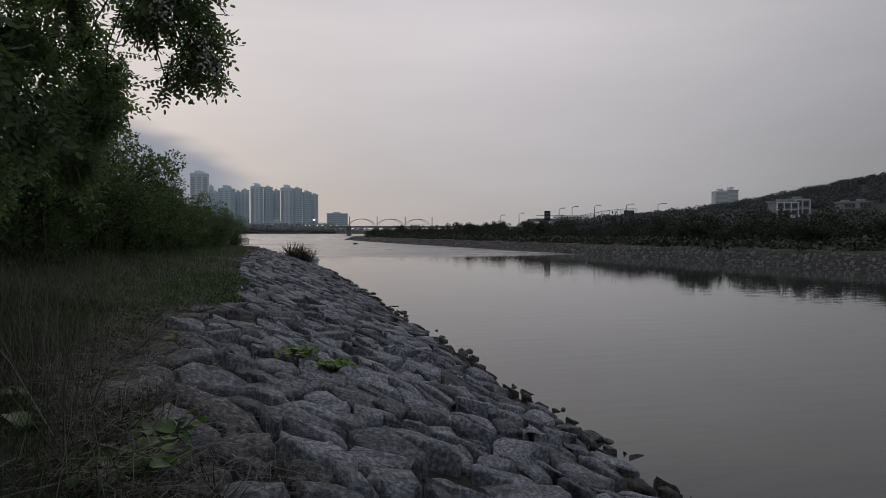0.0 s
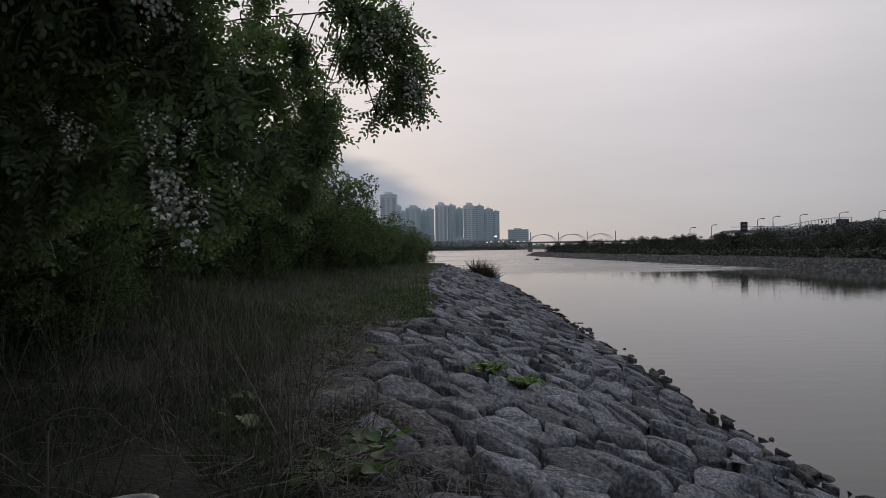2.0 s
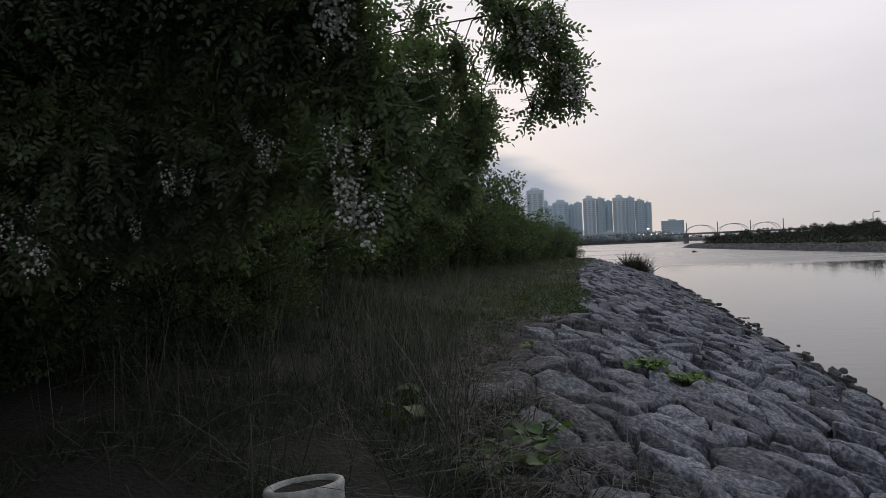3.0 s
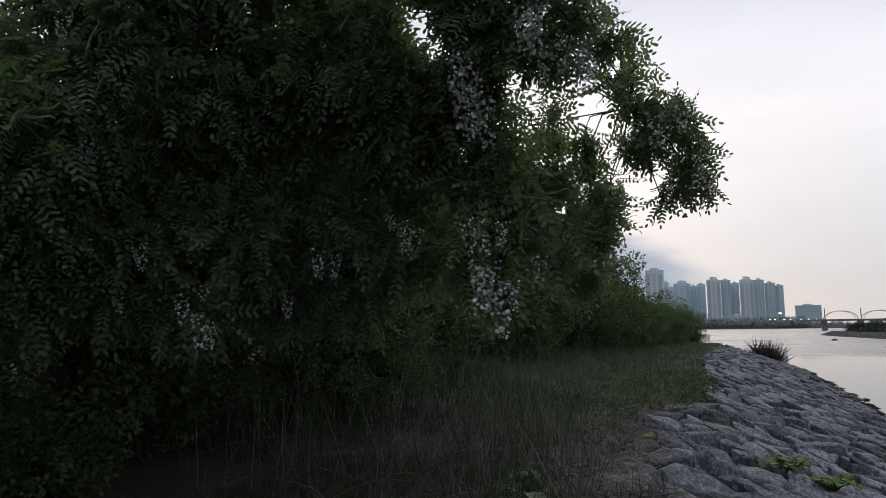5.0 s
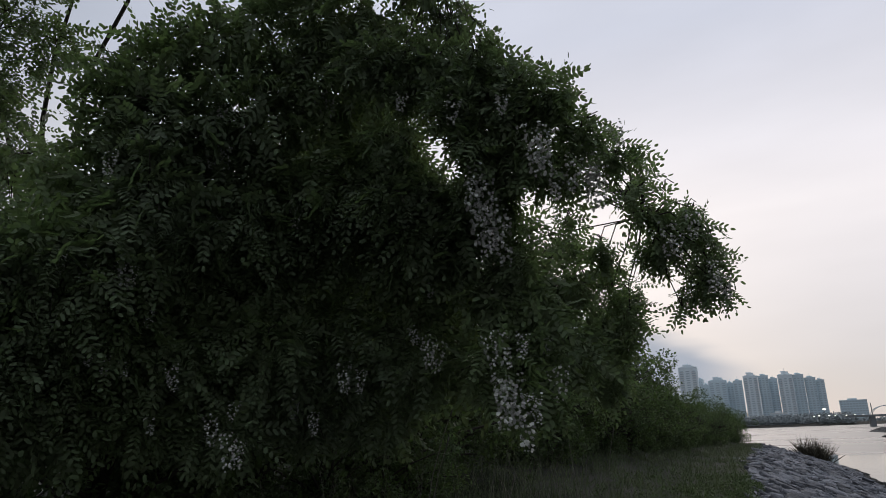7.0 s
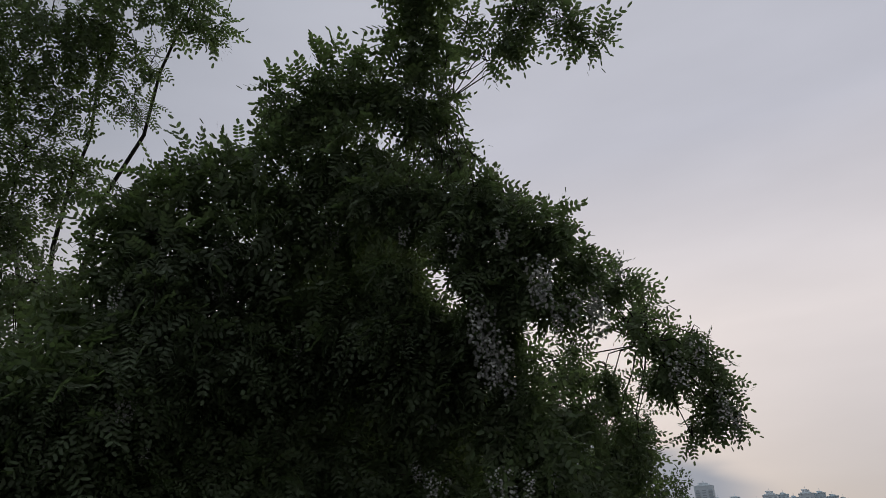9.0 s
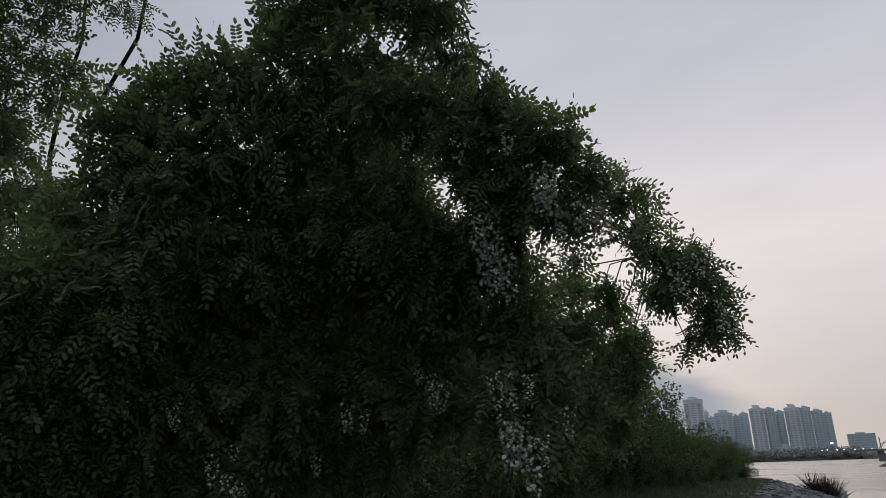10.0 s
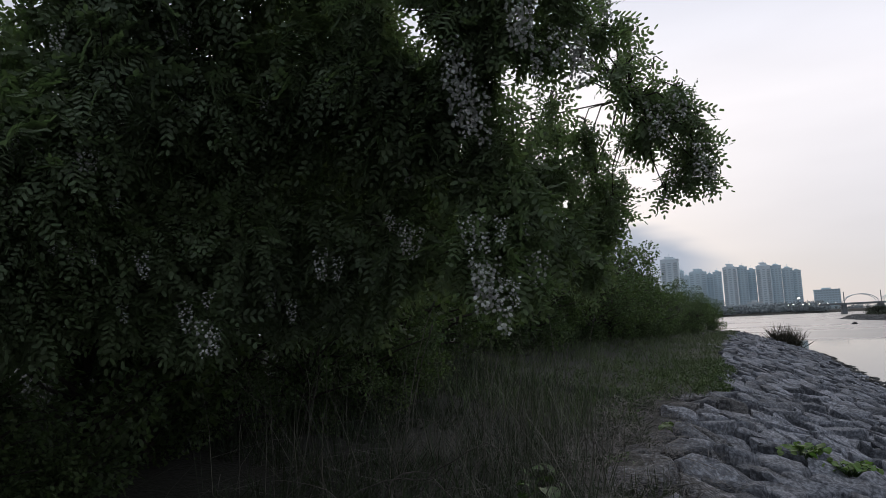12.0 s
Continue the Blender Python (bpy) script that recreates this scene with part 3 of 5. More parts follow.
# openings thinned along the camera's sight lines: a place, the sight line, its radius
VIEW_GAPS = [((-1.25, 2.22, 4.28), (-0.39, 0.83, 0.41), 0.105), ((-1.28, 2.17, 4.34), (-0.40, 0.81, 0.43), 0.06), ((-0.89, 2.48, 3.99), (-0.26, 0.92, 0.31), 0.115),
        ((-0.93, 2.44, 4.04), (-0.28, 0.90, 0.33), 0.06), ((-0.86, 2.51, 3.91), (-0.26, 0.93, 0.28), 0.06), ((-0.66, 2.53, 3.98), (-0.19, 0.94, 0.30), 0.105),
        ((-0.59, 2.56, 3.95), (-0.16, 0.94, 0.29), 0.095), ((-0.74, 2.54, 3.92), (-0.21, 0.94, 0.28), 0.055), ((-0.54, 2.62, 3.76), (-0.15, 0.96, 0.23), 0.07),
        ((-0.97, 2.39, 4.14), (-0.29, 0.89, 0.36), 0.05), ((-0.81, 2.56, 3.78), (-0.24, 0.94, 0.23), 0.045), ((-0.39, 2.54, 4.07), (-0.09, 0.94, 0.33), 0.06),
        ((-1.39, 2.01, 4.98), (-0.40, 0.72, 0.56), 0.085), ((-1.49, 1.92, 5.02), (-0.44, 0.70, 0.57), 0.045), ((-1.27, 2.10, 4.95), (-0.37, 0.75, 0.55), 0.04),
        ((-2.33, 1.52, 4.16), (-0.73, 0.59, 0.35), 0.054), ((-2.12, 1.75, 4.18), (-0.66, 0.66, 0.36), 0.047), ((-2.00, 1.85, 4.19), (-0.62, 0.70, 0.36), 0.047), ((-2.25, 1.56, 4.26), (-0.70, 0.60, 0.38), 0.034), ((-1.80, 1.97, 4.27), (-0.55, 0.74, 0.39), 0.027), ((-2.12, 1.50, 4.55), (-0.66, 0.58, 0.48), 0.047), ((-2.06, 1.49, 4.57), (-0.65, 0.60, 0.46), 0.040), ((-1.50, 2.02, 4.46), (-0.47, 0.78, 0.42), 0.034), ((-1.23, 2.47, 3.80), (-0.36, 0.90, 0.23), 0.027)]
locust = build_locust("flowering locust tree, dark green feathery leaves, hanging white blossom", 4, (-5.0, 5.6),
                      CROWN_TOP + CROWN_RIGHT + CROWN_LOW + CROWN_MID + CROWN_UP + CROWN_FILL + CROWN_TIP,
                      ((-1.3, 2.4, 5.4), (-0.55, 3.1, 4.15), (-2.6, 2.0, 4.6), (-1.2, 2.9, 3.6), (-2.9, 1.6, 3.6)), 4300, 1500, VIEW_GAPS)
build_locust("tall locust tree with airy open branches against the sky", 5, (-5.6, 3.4), CROWN_AIRY,
             ((-3.6, 2.0, 6.6), (-3.7, 1.2, 6.3), (-4.0, 1.9, 5.6), (-2.9, 2.2, 7.2)), 1350, 0)


# ------------------------------------------------------------ shrubs and trees farther off
def leaf_blob(rng, clumps, per_m2, size, mat, name, loose=0.7):
    P, D = in_clumps(rng, clumps, per_m2, 0.45)
    n = len(P)
    t = np.array([[[0, 0, 0], [0.5, 0.32, 0.05], [1, 0, -0.1], [0.5, -0.32, 0.05]]])
    if loose < 0.5:
        # canopies seen from far: leaf clusters lie along the outside of the boughs
        d, up = rng.normal(size=(n, 3)), D + rng.normal(size=(n, 3)) * loose + [0, 0, 0.25]
    else:
        d, up = D + rng.normal(size=(n, 3)) * loose, np.array([0, 0, 1.0]) + rng.normal(size=(n, 3)) * loose * 0.85
    return leaves_mesh(name, P, d, up, size * rng.uniform(0.6, 1.3, n), t, mat)


def make_tree(name, label, seed, height, spread, leaf, per_m2, mat, low=0.15, boughs=16, lump=(0.24, 0.42), loose=0.7):
    rng, rnd = np.random.default_rng(seed), random.Random(seed)
    tree = tagged(new(name), label, "tree" if height > 3.2 else "shrub")
    clumps = []
    bm = bmesh.new()
    top = Vector((rnd.uniform(-.1, .1) * height, rnd.uniform(-.1, .1) * height, height * 0.7))
    tube(bm, bend((0, 0, -0.15), top, 0.0, 5, 0.03 * height, rnd), np.linspace(0.028, 0.008, 6) * height, 7)
    for k in range(boughs):
        a, s = rnd.uniform(0, 2 * math.pi), rnd.random() ** 0.6
        z = height * (low + (0.92 - low) * rnd.random())
        r = spread * math.sin(math.pi * min(max((z / height - low * 0.5) / (1.08 - low * 0.5), 0.05), 0.95)) ** 0.7
        q = Vector((math.cos(a) * r * s, math.sin(a) * r * s, z))
        tube(bm, bend((0, 0, z * 0.55), q, 0.03 * height, 4, 0.02 * height, rnd), np.linspace(0.012, 0.003, 5) * height, 3)
        clumps.append((*q, spread * rnd.uniform(*lump)))
    part("trunk", bm, M_BARK, tree, smooth=True)
    child("crown", leaf_blob(rng, clumps, per_m2, leaf, mat, "crown", loose), tree)
    return tree


def scatter(kinds, rows, group):
    for k, (x, y, s, turn) in enumerate(rows):
        t = kinds[k % len(kinds)]
        c = copy_thing(t, pose(x, y, ground_z(x, y), 0, 0, turn))
        c.scale = (s, s, s)
        tagged(c, group=group)
    for t in kinds:
        for o in (*t.children_recursive, t):
            bpy.data.objects.remove(o)


def left_shrubs():
    rnd = random.Random(8)
    kinds = [make_tree("bank_shrub", "dense dark green leafy shrub on the grassy bank", 20 + k, 3.0, 1.7, 0.085, 1100, M_SHRUB, 0.05, 34, (0.15, 0.30)) for k in range(3)]
    rows = []
    for k in range(26):
        y = 9.5 + k * 1.9 + rnd.uniform(-0.6, 0.6)
        rows.append((-5.6 + 0.055 * y + rnd.uniform(-0.5, 0.3), y, rnd.uniform(0.75, 1.08) * (1.0 - 0.006 * max(y - 15, 0)), rnd.uniform(0, 360)))
    for k in range(9):
        rows.append((-3.75 + rnd.uniform(-0.3, 0.3), 0.2 + k * 0.8, rnd.uniform(0.38, 0.5), rnd.uniform(0, 360)))
    for k in range(12):
        rows.append((-4.6 + rnd.uniform(-0.5, 0.5), -1.5 + k * 1.0, rnd.uniform(0.6, 0.9), rnd.uniform(0, 360)))
    for k in range(6):
        rows.append((-5.0 + rnd.uniform(-0.4, 0.3), 13.5 + k * 2.6, rnd.uniform(1.1, 1.3), rnd.uniform(0, 360)))
    for k in range(22):
        rows.append((-6.8 + rnd.uniform(-1, 1), 3 + k * 2.3, rnd.uniform(0.65, 0.85) * (1.25 if k > 4 else 1), rnd.uniform(0, 360)))
    scatter(kinds, rows, "shrubs along the bank")


def right_trees():
    rnd = random.Random(9)
    kinds = [make_tree("bank_tree", "dark green bushy tree behind the far stone bank", 40 + k, 4.0, 2.4, 0.27, 150, M_BANKLEAF, 0.02, 20, (0.2, 0.38), 0.48) for k in range(4)]
    rows = []
    for k in range(280):
        y = rnd.uniform(30, 245)
        off = rnd.uniform(5, 9) if k % 2 else rnd.uniform(8, 30)
        x, size = tree_line(y) + off, rnd.uniform(0.4, 0.85) * (1.3 if off > 9 else 0.75) * (1.5 if y < 85 else 1.0)
        if x > 1.3 * y:
            continue
        if x > 0.74 * y:
            size = min(size, 0.55 + 0.0055 * math.hypot(x, y))
        rows.append((x, y, size, rnd.uniform(0, 360)))
    scatter(kinds, rows, "trees behind the far bank")


left_shrubs()
right_trees()


def far_woods(name, label, rows, seed, leaf, per, mat=M_FARLEAF):
    """Woods that nobody could count: canopies of leaf clusters."""
    rng = np.random.default_rng(seed)
    clumps = [(x, y, z + r * 0.5, r) for x, y, z, r in rows]
    w = new(name, leaf_blob(rng, clumps, per, leaf, mat, name, 0.45))
    tagged(w, label, "woods", kind="stuff")


HOUSES = ((172, 195), (191, 190), (202, 192))


def build_woods():
    rnd = random.Random(12)
    rows = []
    while len(rows) < 1150:
        b, d = radians(rnd.uniform(24, 54)), rnd.uniform(150, 470)
        x, y = d * math.sin(b), d * math.cos(b)
        if x > tree_line(y) + 25 and ground_z(x, y) > 1.0 and all(abs(b - math.atan2(hx, hy)) > 0.05 or not -90 < d - math.hypot(hx, hy) < 12 for hx, hy in HOUSES):
            rows.append((x, y, ground_z(x, y), rnd.uniform(1.5, 3.7)))
    far_woods("hill_woods", "wooded hill beyond the river, haze greyed into its leaves", rows, 3, 0.62, 40)
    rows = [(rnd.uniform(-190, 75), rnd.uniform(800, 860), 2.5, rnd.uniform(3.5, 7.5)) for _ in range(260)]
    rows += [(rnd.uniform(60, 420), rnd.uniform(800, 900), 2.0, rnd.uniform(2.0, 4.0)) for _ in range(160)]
    far_woods("far_shore_woods", "low woods along the far shore, haze paled into their leaves", rows, 5, 1.8, 10, M_HAZELEAF)
    rows = []
    while len(rows) < 330:
        y = rnd.uniform(150, 330)
        x = shore_right(y) + rnd.uniform(4, 64)
        rows.append((x, y, ground_z(x, y), rnd.uniform(0.6, 1.5)))
    for _ in range(900):
        y = 34 + 190 * rnd.random() ** 1.3
        x = shore_right(y) + 3.4 + (tree_line(y) + 5 - shore_right(y)) * rnd.random()
        rows.append((x, y, ground_z(x, y) - 0.2, rnd.uniform(0.45, 1.0)))
    far_woods("spit_scrub", "dark scrub on the low spit of land", rows, 6, 0.42, 70, M_BANKLEAF)


build_woods()


# ------------------------------------------------------------ apartment towers
def tower(x0, x1, top, y=1000.0, deep=16.0, cap=0.0, mat=None, pale=False, lanes=3):
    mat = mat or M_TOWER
    t = tagged(new("apartment_tower"), "tall concrete apartment tower in the distance, haze paled into its blue-grey", "tower", "apartment towers")
    cx, w = (x0 + x1) / 2, x1 - x0
    t.location = (cx, y, 2.0)
    h = top - 2.0
    bm = bmesh.new()
    box(bm, -w / 2, w / 2, 0, deep, 0, h)
    box(bm, -w / 2 - 0.3, w / 2 + 0.3, -0.3, deep + 0.3, h, h + 1.0)
    part("wall", bm, mat, t)
    if cap:
        bm = bmesh.new()
        box(bm, -w * 0.40, w * 0.36, 1, deep - 1, h + 1.0, h + cap * 0.45)
        box(bm, -w * 0.22, w * 0.26, 2, deep - 2, h + cap * 0.45, h + cap)
        box(bm, -w * 0.28, w * 0.10, 3, deep - 3, h + cap, h + cap + 0.8)
        box(bm, -0.15, 0.15, 5, 5.3, h + cap + 0.8, h + cap + 4.0)
        part("roof_house", bm, mat, t)
    step = 2.9
    lw = w / lanes
    win = bmesh.new()
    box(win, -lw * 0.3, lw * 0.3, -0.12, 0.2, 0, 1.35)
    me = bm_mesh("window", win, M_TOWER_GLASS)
    bal = bmesh.new()
    box(bal, -lw * 0.38, lw * 0.38, -0.9, -0.02, 0, 0.9)
    bme = bm_mesh("balcony", bal, M_PALE if pale else mat)
    n = int((h - 4) / step)
    for f in range(n):
        for l in range(lanes):
            z = 3.0 + f * step
            if z < 8:
                continue
            ob = child("window", me, t)
            ob.location = (-w / 2 + lw * (l + 0.5), 0, z + 0.95)
            if l % 2 == 0:
                ob = child("balcony", bme, t)
                ob.location = (-w / 2 + lw * (l + 0.5), 0, z)
    return t


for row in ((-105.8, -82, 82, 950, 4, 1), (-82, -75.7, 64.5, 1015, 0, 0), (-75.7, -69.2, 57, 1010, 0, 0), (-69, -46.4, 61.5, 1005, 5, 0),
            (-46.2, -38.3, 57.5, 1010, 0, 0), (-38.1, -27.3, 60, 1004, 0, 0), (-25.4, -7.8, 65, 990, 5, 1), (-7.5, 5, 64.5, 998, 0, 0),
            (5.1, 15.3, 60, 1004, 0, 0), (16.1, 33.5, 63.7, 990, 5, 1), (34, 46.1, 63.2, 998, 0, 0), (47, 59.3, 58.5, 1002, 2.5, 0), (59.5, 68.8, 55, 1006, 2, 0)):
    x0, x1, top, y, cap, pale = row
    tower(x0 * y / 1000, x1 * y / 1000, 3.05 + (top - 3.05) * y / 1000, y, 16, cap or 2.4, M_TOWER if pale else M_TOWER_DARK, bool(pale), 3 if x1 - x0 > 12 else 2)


# ------------------------------------------------------------ riprap stones
def voronoi_cells(rng, x0, x1, y0, y1, dx, dy):
    nx, ny = int((x1 - x0) / dx), int((y1 - y0) / dy)
    gx, gy = np.meshgrid(np.arange(nx), np.arange(ny))
    sx = x0 + (gx + 0.5 * (gy % 2) + rng.uniform(-0.5, 0.5, gx.shape)) * dx
    sy = y0 + (gy + rng.uniform(-0.5, 0.5, gx.shape)) * dy
    gone = rng.random(gx.shape) < 0.27
    for j in range(ny):
        for i in range(nx):
            if gone[j, i]:
                continue
            c = np.array([sx[j, i], sy[j, i]])
            poly = [c + np.array(p) for p in ((-1.1 * dx, -1.1 * dy), (1.1 * dx, -1.1 * dy), (1.1 * dx, 1.1 * dy), (-1.1 * dx, 1.1 * dy))]
            for jj in range(max(j - 2, 0), min(j + 3, ny)):
                for ii in range(max(i - 2, 0), min(i + 3, nx)):
                    if (ii, jj) == (i, j) or gone[jj, ii]:
                        continue
                    q = np.array([sx[jj, ii], sy[jj, ii]])
                    nrm, mid = q - c, (q + c) / 2
                    res = []
                    for a, b in zip(poly, poly[1:] + poly[:1]):
                        da, db = (a - mid) @ nrm, (b - mid) @ nrm
                        if da <= 0:
                            res.append(a)
                        if da * db < 0:
                            res.append(a + (b - a) * (da / (da - db)))
                    poly = res
                    if len(poly) < 3:
                        break
            if len(poly) >= 3:
                yield c, np.array(poly)


def stone_shape(rng, poly, c, lift=0.08):
    """One angular rock over its cell: skirt, shoulder, broken flat top. About 50 triangles."""
    ring = []
    m = len(poly)
    for i in range(m):
        a, b = poly[i], poly[(i + 1) % m]
        if np.linalg.norm(b - a) < 0.05 and len(ring) + (m - i) > 5:
            continue
        ring.append(a)
        if np.linalg.norm(b - a) > 0.2:
            ring.append(a + (b - a) * rng.uniform(0.35, 0.65) + rng.normal(0, 0.012, 2))
    ring = np.array(ring) - c
    n = len(ring)
    rad = np.linalg.norm(ring, axis=1).mean()
    ring = ring * (1 - rng.uniform(0.02, 0.058) / rad)
    tilt = np.clip(rng.normal(0, 0.15, 2), -0.3, 0.3)
    h = lift * rng.uniform(0.45, 1.3)
    ridge = rng.normal(size=2)
    ridge /= np.linalg.norm(ridge)
    V = []
    for f, z, jit in ((0.97, -0.25, 0.01), (1.0, h * 0.5, 0.05), (0.93, h * 0.98, 0.055), (0.52, h * 1.04, 0.22)):
        p = ring * f * (1 + rng.normal(0, jit, (n, 1)))
        zz = np.full(n, z)
        if z > 0:
            zz = zz + p @ tilt + rng.normal(0, (0.16 if f > 0.7 else 0.14) * h, n) - np.maximum(p @ ridge - 0.35 * rad, 0) * rng.uniform(0, 0.9)
        V.append(np.column_stack([p, zz]))
    V = np.vstack(V + [[[0, 0, h * rng.uniform(0.95, 1.15)]]])
    F = []
    for k in range(3):
        for i in range(n):
            a, b = k * n + i, k * n + (i + 1) % n
            F += [(a, b, b + n), (a, b + n, a + n)] if (i + k) % 2 else [(a, b, a + n), (b, b + n, a + n)]
    F += [(3 * n + i, 3 * n + (i + 1) % n, 4 * n) for i in range(n)]
    return V, np.array(F)


def bank_edge(y):
    """Where stones end and grass begins."""
    return (float(np.interp(y, (0, 2.5, 3.5, 5, 7, 9, 10.3, 12.2, 14, 18, 24, 32, 40), (0.1, -0.15, -0.55, -1.15, -1.6, -1.8, -1.75, -0.85, -0.75, -0.9, -1.25, -1.45, -1.0)))
            + 0.22 * noise.noise((0.0, y * 0.6, 3.0)))


def build_riprap():
    rng = np.random.default_rng(11)
    bank = new("stone_bank")
    tagged(bank, "grey angular riprap stones laid down to the waterline", "stone bank", kind="structure")
    near, stuff, wet = [], [[], [], 0], [[], [], 0]
    for c, poly in voronoi_cells(rng, -2.5, 5.35, -8.0, 66.0, 0.41, 0.315):
        x, y = c
        edge = bank_edge(y)
        if x < edge or x > shore_left(y) + 0.14:
            continue
        z = ground_z(x, y)
        V, F = stone_shape(rng, poly, c)
        V[:, 2] -= V[:, 0] * (SLOPE if z < 1.8 else 0)
        sunk = x > shore_left(y) - 0.45 - 0.5 * rng.random()
        if sunk:
            if rng.random() < 0.15:
                continue
            V = V * [0.62, 0.62, 0.8]
        z -= 0.10 * max(0.0, 1 - (x - edge) / 0.9)
        near.append((math.hypot(x - 0.8, y - 5.5) + (90 if y > 14 or y < 1.2 or sunk else 0), x, y, z - (0.05 if sunk else 0.02) + rng.normal(0, 0.024), V, F, sunk))
    near.sort(key=lambda r: r[0])
    for k, (d, x, y, z, V, F, sunk) in enumerate(near):
        if k < 300:
            st = child("stone", fast_mesh("stone", V, F, M_STONE_DIRTY if x < bank_edge(y) + 0.4 + 0.9 * rng.random() else M_STONE), bank)
            st.location = (x, y, z)
        else:
            s = wet if sunk else stuff
            s[0].append(V + [x, y, z])
            s[1].append(F + s[2])
            s[2] += len(V)
    tagged(child("stones", fast_mesh("stones", np.vstack(stuff[0]), np.vstack(stuff[1]), M_STONE_FAR), bank), "grey riprap stones", kind="stuff")
    tagged(child("wet_stones", fast_mesh("wet_stones", np.vstack(wet[0]), np.vstack(wet[1]), M_STONE_WET), bank), "dark wet stones at the waterline", kind="stuff")


build_riprap()


def build_far_bank():
    """The stone facing of the opposite bank, too small to pick apart."""
    rng = np.random.default_rng(21)
    Vs, Fs, k = [], [], 0
    y = 14.0
    while y < 240:
        step = 0.5 if y < 120 else 0.8
        for r in range(7):
            x = shore_right(y) - 0.2 + r * 0.52 + rng.uniform(-0.15, 0.15)
            yy = y + rng.uniform(-0.25, 0.25)
            n, rad = 6, step * rng.uniform(0.34, 0.56)
            a = np.arange(n) * 2 * math.pi / n + rng.uniform(0, 1)
            ring = np.stack([np.cos(a), np.sin(a)], 1) * rad * rng.uniform(0.75, 1.1, (n, 1))
            h = rng.uniform(0.02, 0.16)
            z = max(ground_z(x, yy), -0.2)
            V = np.vstack([np.column_stack([ring, np.full(n, -0.25)]), np.column_stack([ring * 0.75, h + rng.normal(0, 0.05, n)]), [[0, 0, h * 1.15]]]) + [x, yy, z]
            F = [f for i in range(n) for f in ((i, (i + 1) % n, n + (i + 1) % n), (i, n + (i + 1) % n, n + i), (n + i, n + (i + 1) % n, 2 * n))]
            Vs.append(V)
            Fs.append(np.array(F) + k)
            k += len(V)
        y += step
    b = new("far_stone_bank", fast_mesh("far_stone_bank", np.vstack(Vs), np.vstack(Fs), M_STONE_BANK))
    tagged(b, "pale grey riprap along the opposite river bank", "stone bank", kind="stuff")


build_far_bank()


# ------------------------------------------------------------ blossom
BLOSSOM_A = [(-0.95, 2.23, 3.27, 1.4), (-1.04, 2.22, 3.54, 1), (-1.07, 2.21, 3.51, 0.8), (-1.04, 2.24, 3.37, 1), (-1.01, 2.25, 3.33, 0.8), (-1.35, 2.37, 3.54, 0.9), (-1.40, 2.33, 3.56, 0.9), (-1.45, 2.30, 3.59, 0.5), (-0.86, 2.51, 3.41, 1), (-0.90, 2.50, 3.38, 0.7), (-0.91, 2.24, 3.28, 0.7), (-0.94, 2.26, 3.52, 0.7), (-0.91, 2.48, 3.52, 0.5), (-2.33, 1.82, 3.46, 0.7), (-1.82, 2.34, 3.48, 0.9), (-1.77, 2.42, 3.44, 0.65), (-2.15, 2.02, 3.31, 0.55), (-2.19, 1.92, 3.26, 0.8), (-2.11, 1.94, 3.18, 0.9), (-2.08, 1.97, 3.15, 0.7), (-2.09, 2.34, 3.32, 0.6), (-2.02, 2.39, 3.26, 0.65)]
BLOSSOM_B = [(-2.46, 1.85, 3.26, 0.5), (-2.52, 1.58, 3.52, 0.5), (-2.49, 1.63, 3.49, 0.5), (-2.47, 1.72, 3.48, 0.5), (-2.57, 1.46, 3.66, 0.8), (-2.50, 1.49, 3.86, 0.6), (-2.53, 1.42, 3.89, 0.6), (-2.45, 1.57, 3.84, 0.7), (-2.40, 1.62, 3.88, 0.8), (-2.39, 1.64, 3.85, 0.6), (-1.95, 2.14, 4.21, 0.8), (-1.56, 2.29, 4.16, 0.6), (-1.50, 2.31, 4.19, 0.9), (-1.45, 2.38, 3.94, 0.8), (-1.41, 2.43, 3.87, 0.8), (-0.75, 1.97, 4.22, 1.2), (-0.71, 1.98, 4.22, 0.8), (-1.01, 2.09, 4.15, 1.2), (-1.05, 2.09, 4.11, 1), (-1.00, 2.14, 4.04, 1.4), (-0.98, 2.16, 4.00, 1), (-1.03, 2.15, 3.98, 1)]
BLOSSOM_C = [(-0.62, 2.31, 4.27, 1.2), (-0.66, 2.33, 4.21, 1), (-0.60, 2.35, 4.19, 1.1), (-0.65, 2.14, 4.16, 0.9), (-0.41, 2.86, 4.05, 1), (-0.38, 2.88, 4.00, 0.8), (-0.24, 2.93, 3.86, 0.9), (-0.21, 2.95, 3.79, 0.7), (-0.30, 2.86, 4.08, 0.8), (-2.16, 1.89, 4.44, 0.8), (-2.21, 1.86, 4.41, 0.6), (-0.72, 2.14, 4.11, 0.8), (-1.77, 2.05, 4.71, 0.9), (-1.72, 2.05, 4.65, 0.7), (-2.11, 1.82, 4.61, 0.6), (-2.44, 1.79, 3.70, 0.5), (-2.34, 1.45, 4.28, 0.7), (-2.26, 1.96, 4.14, 0.5), (-1.22, 1.83, 4.42, 0.5), (-1.05, 1.93, 4.40, 0.7), (-0.83, 1.87, 4.34, 0.6), (-0.52, 2.30, 4.33, 0.7)]


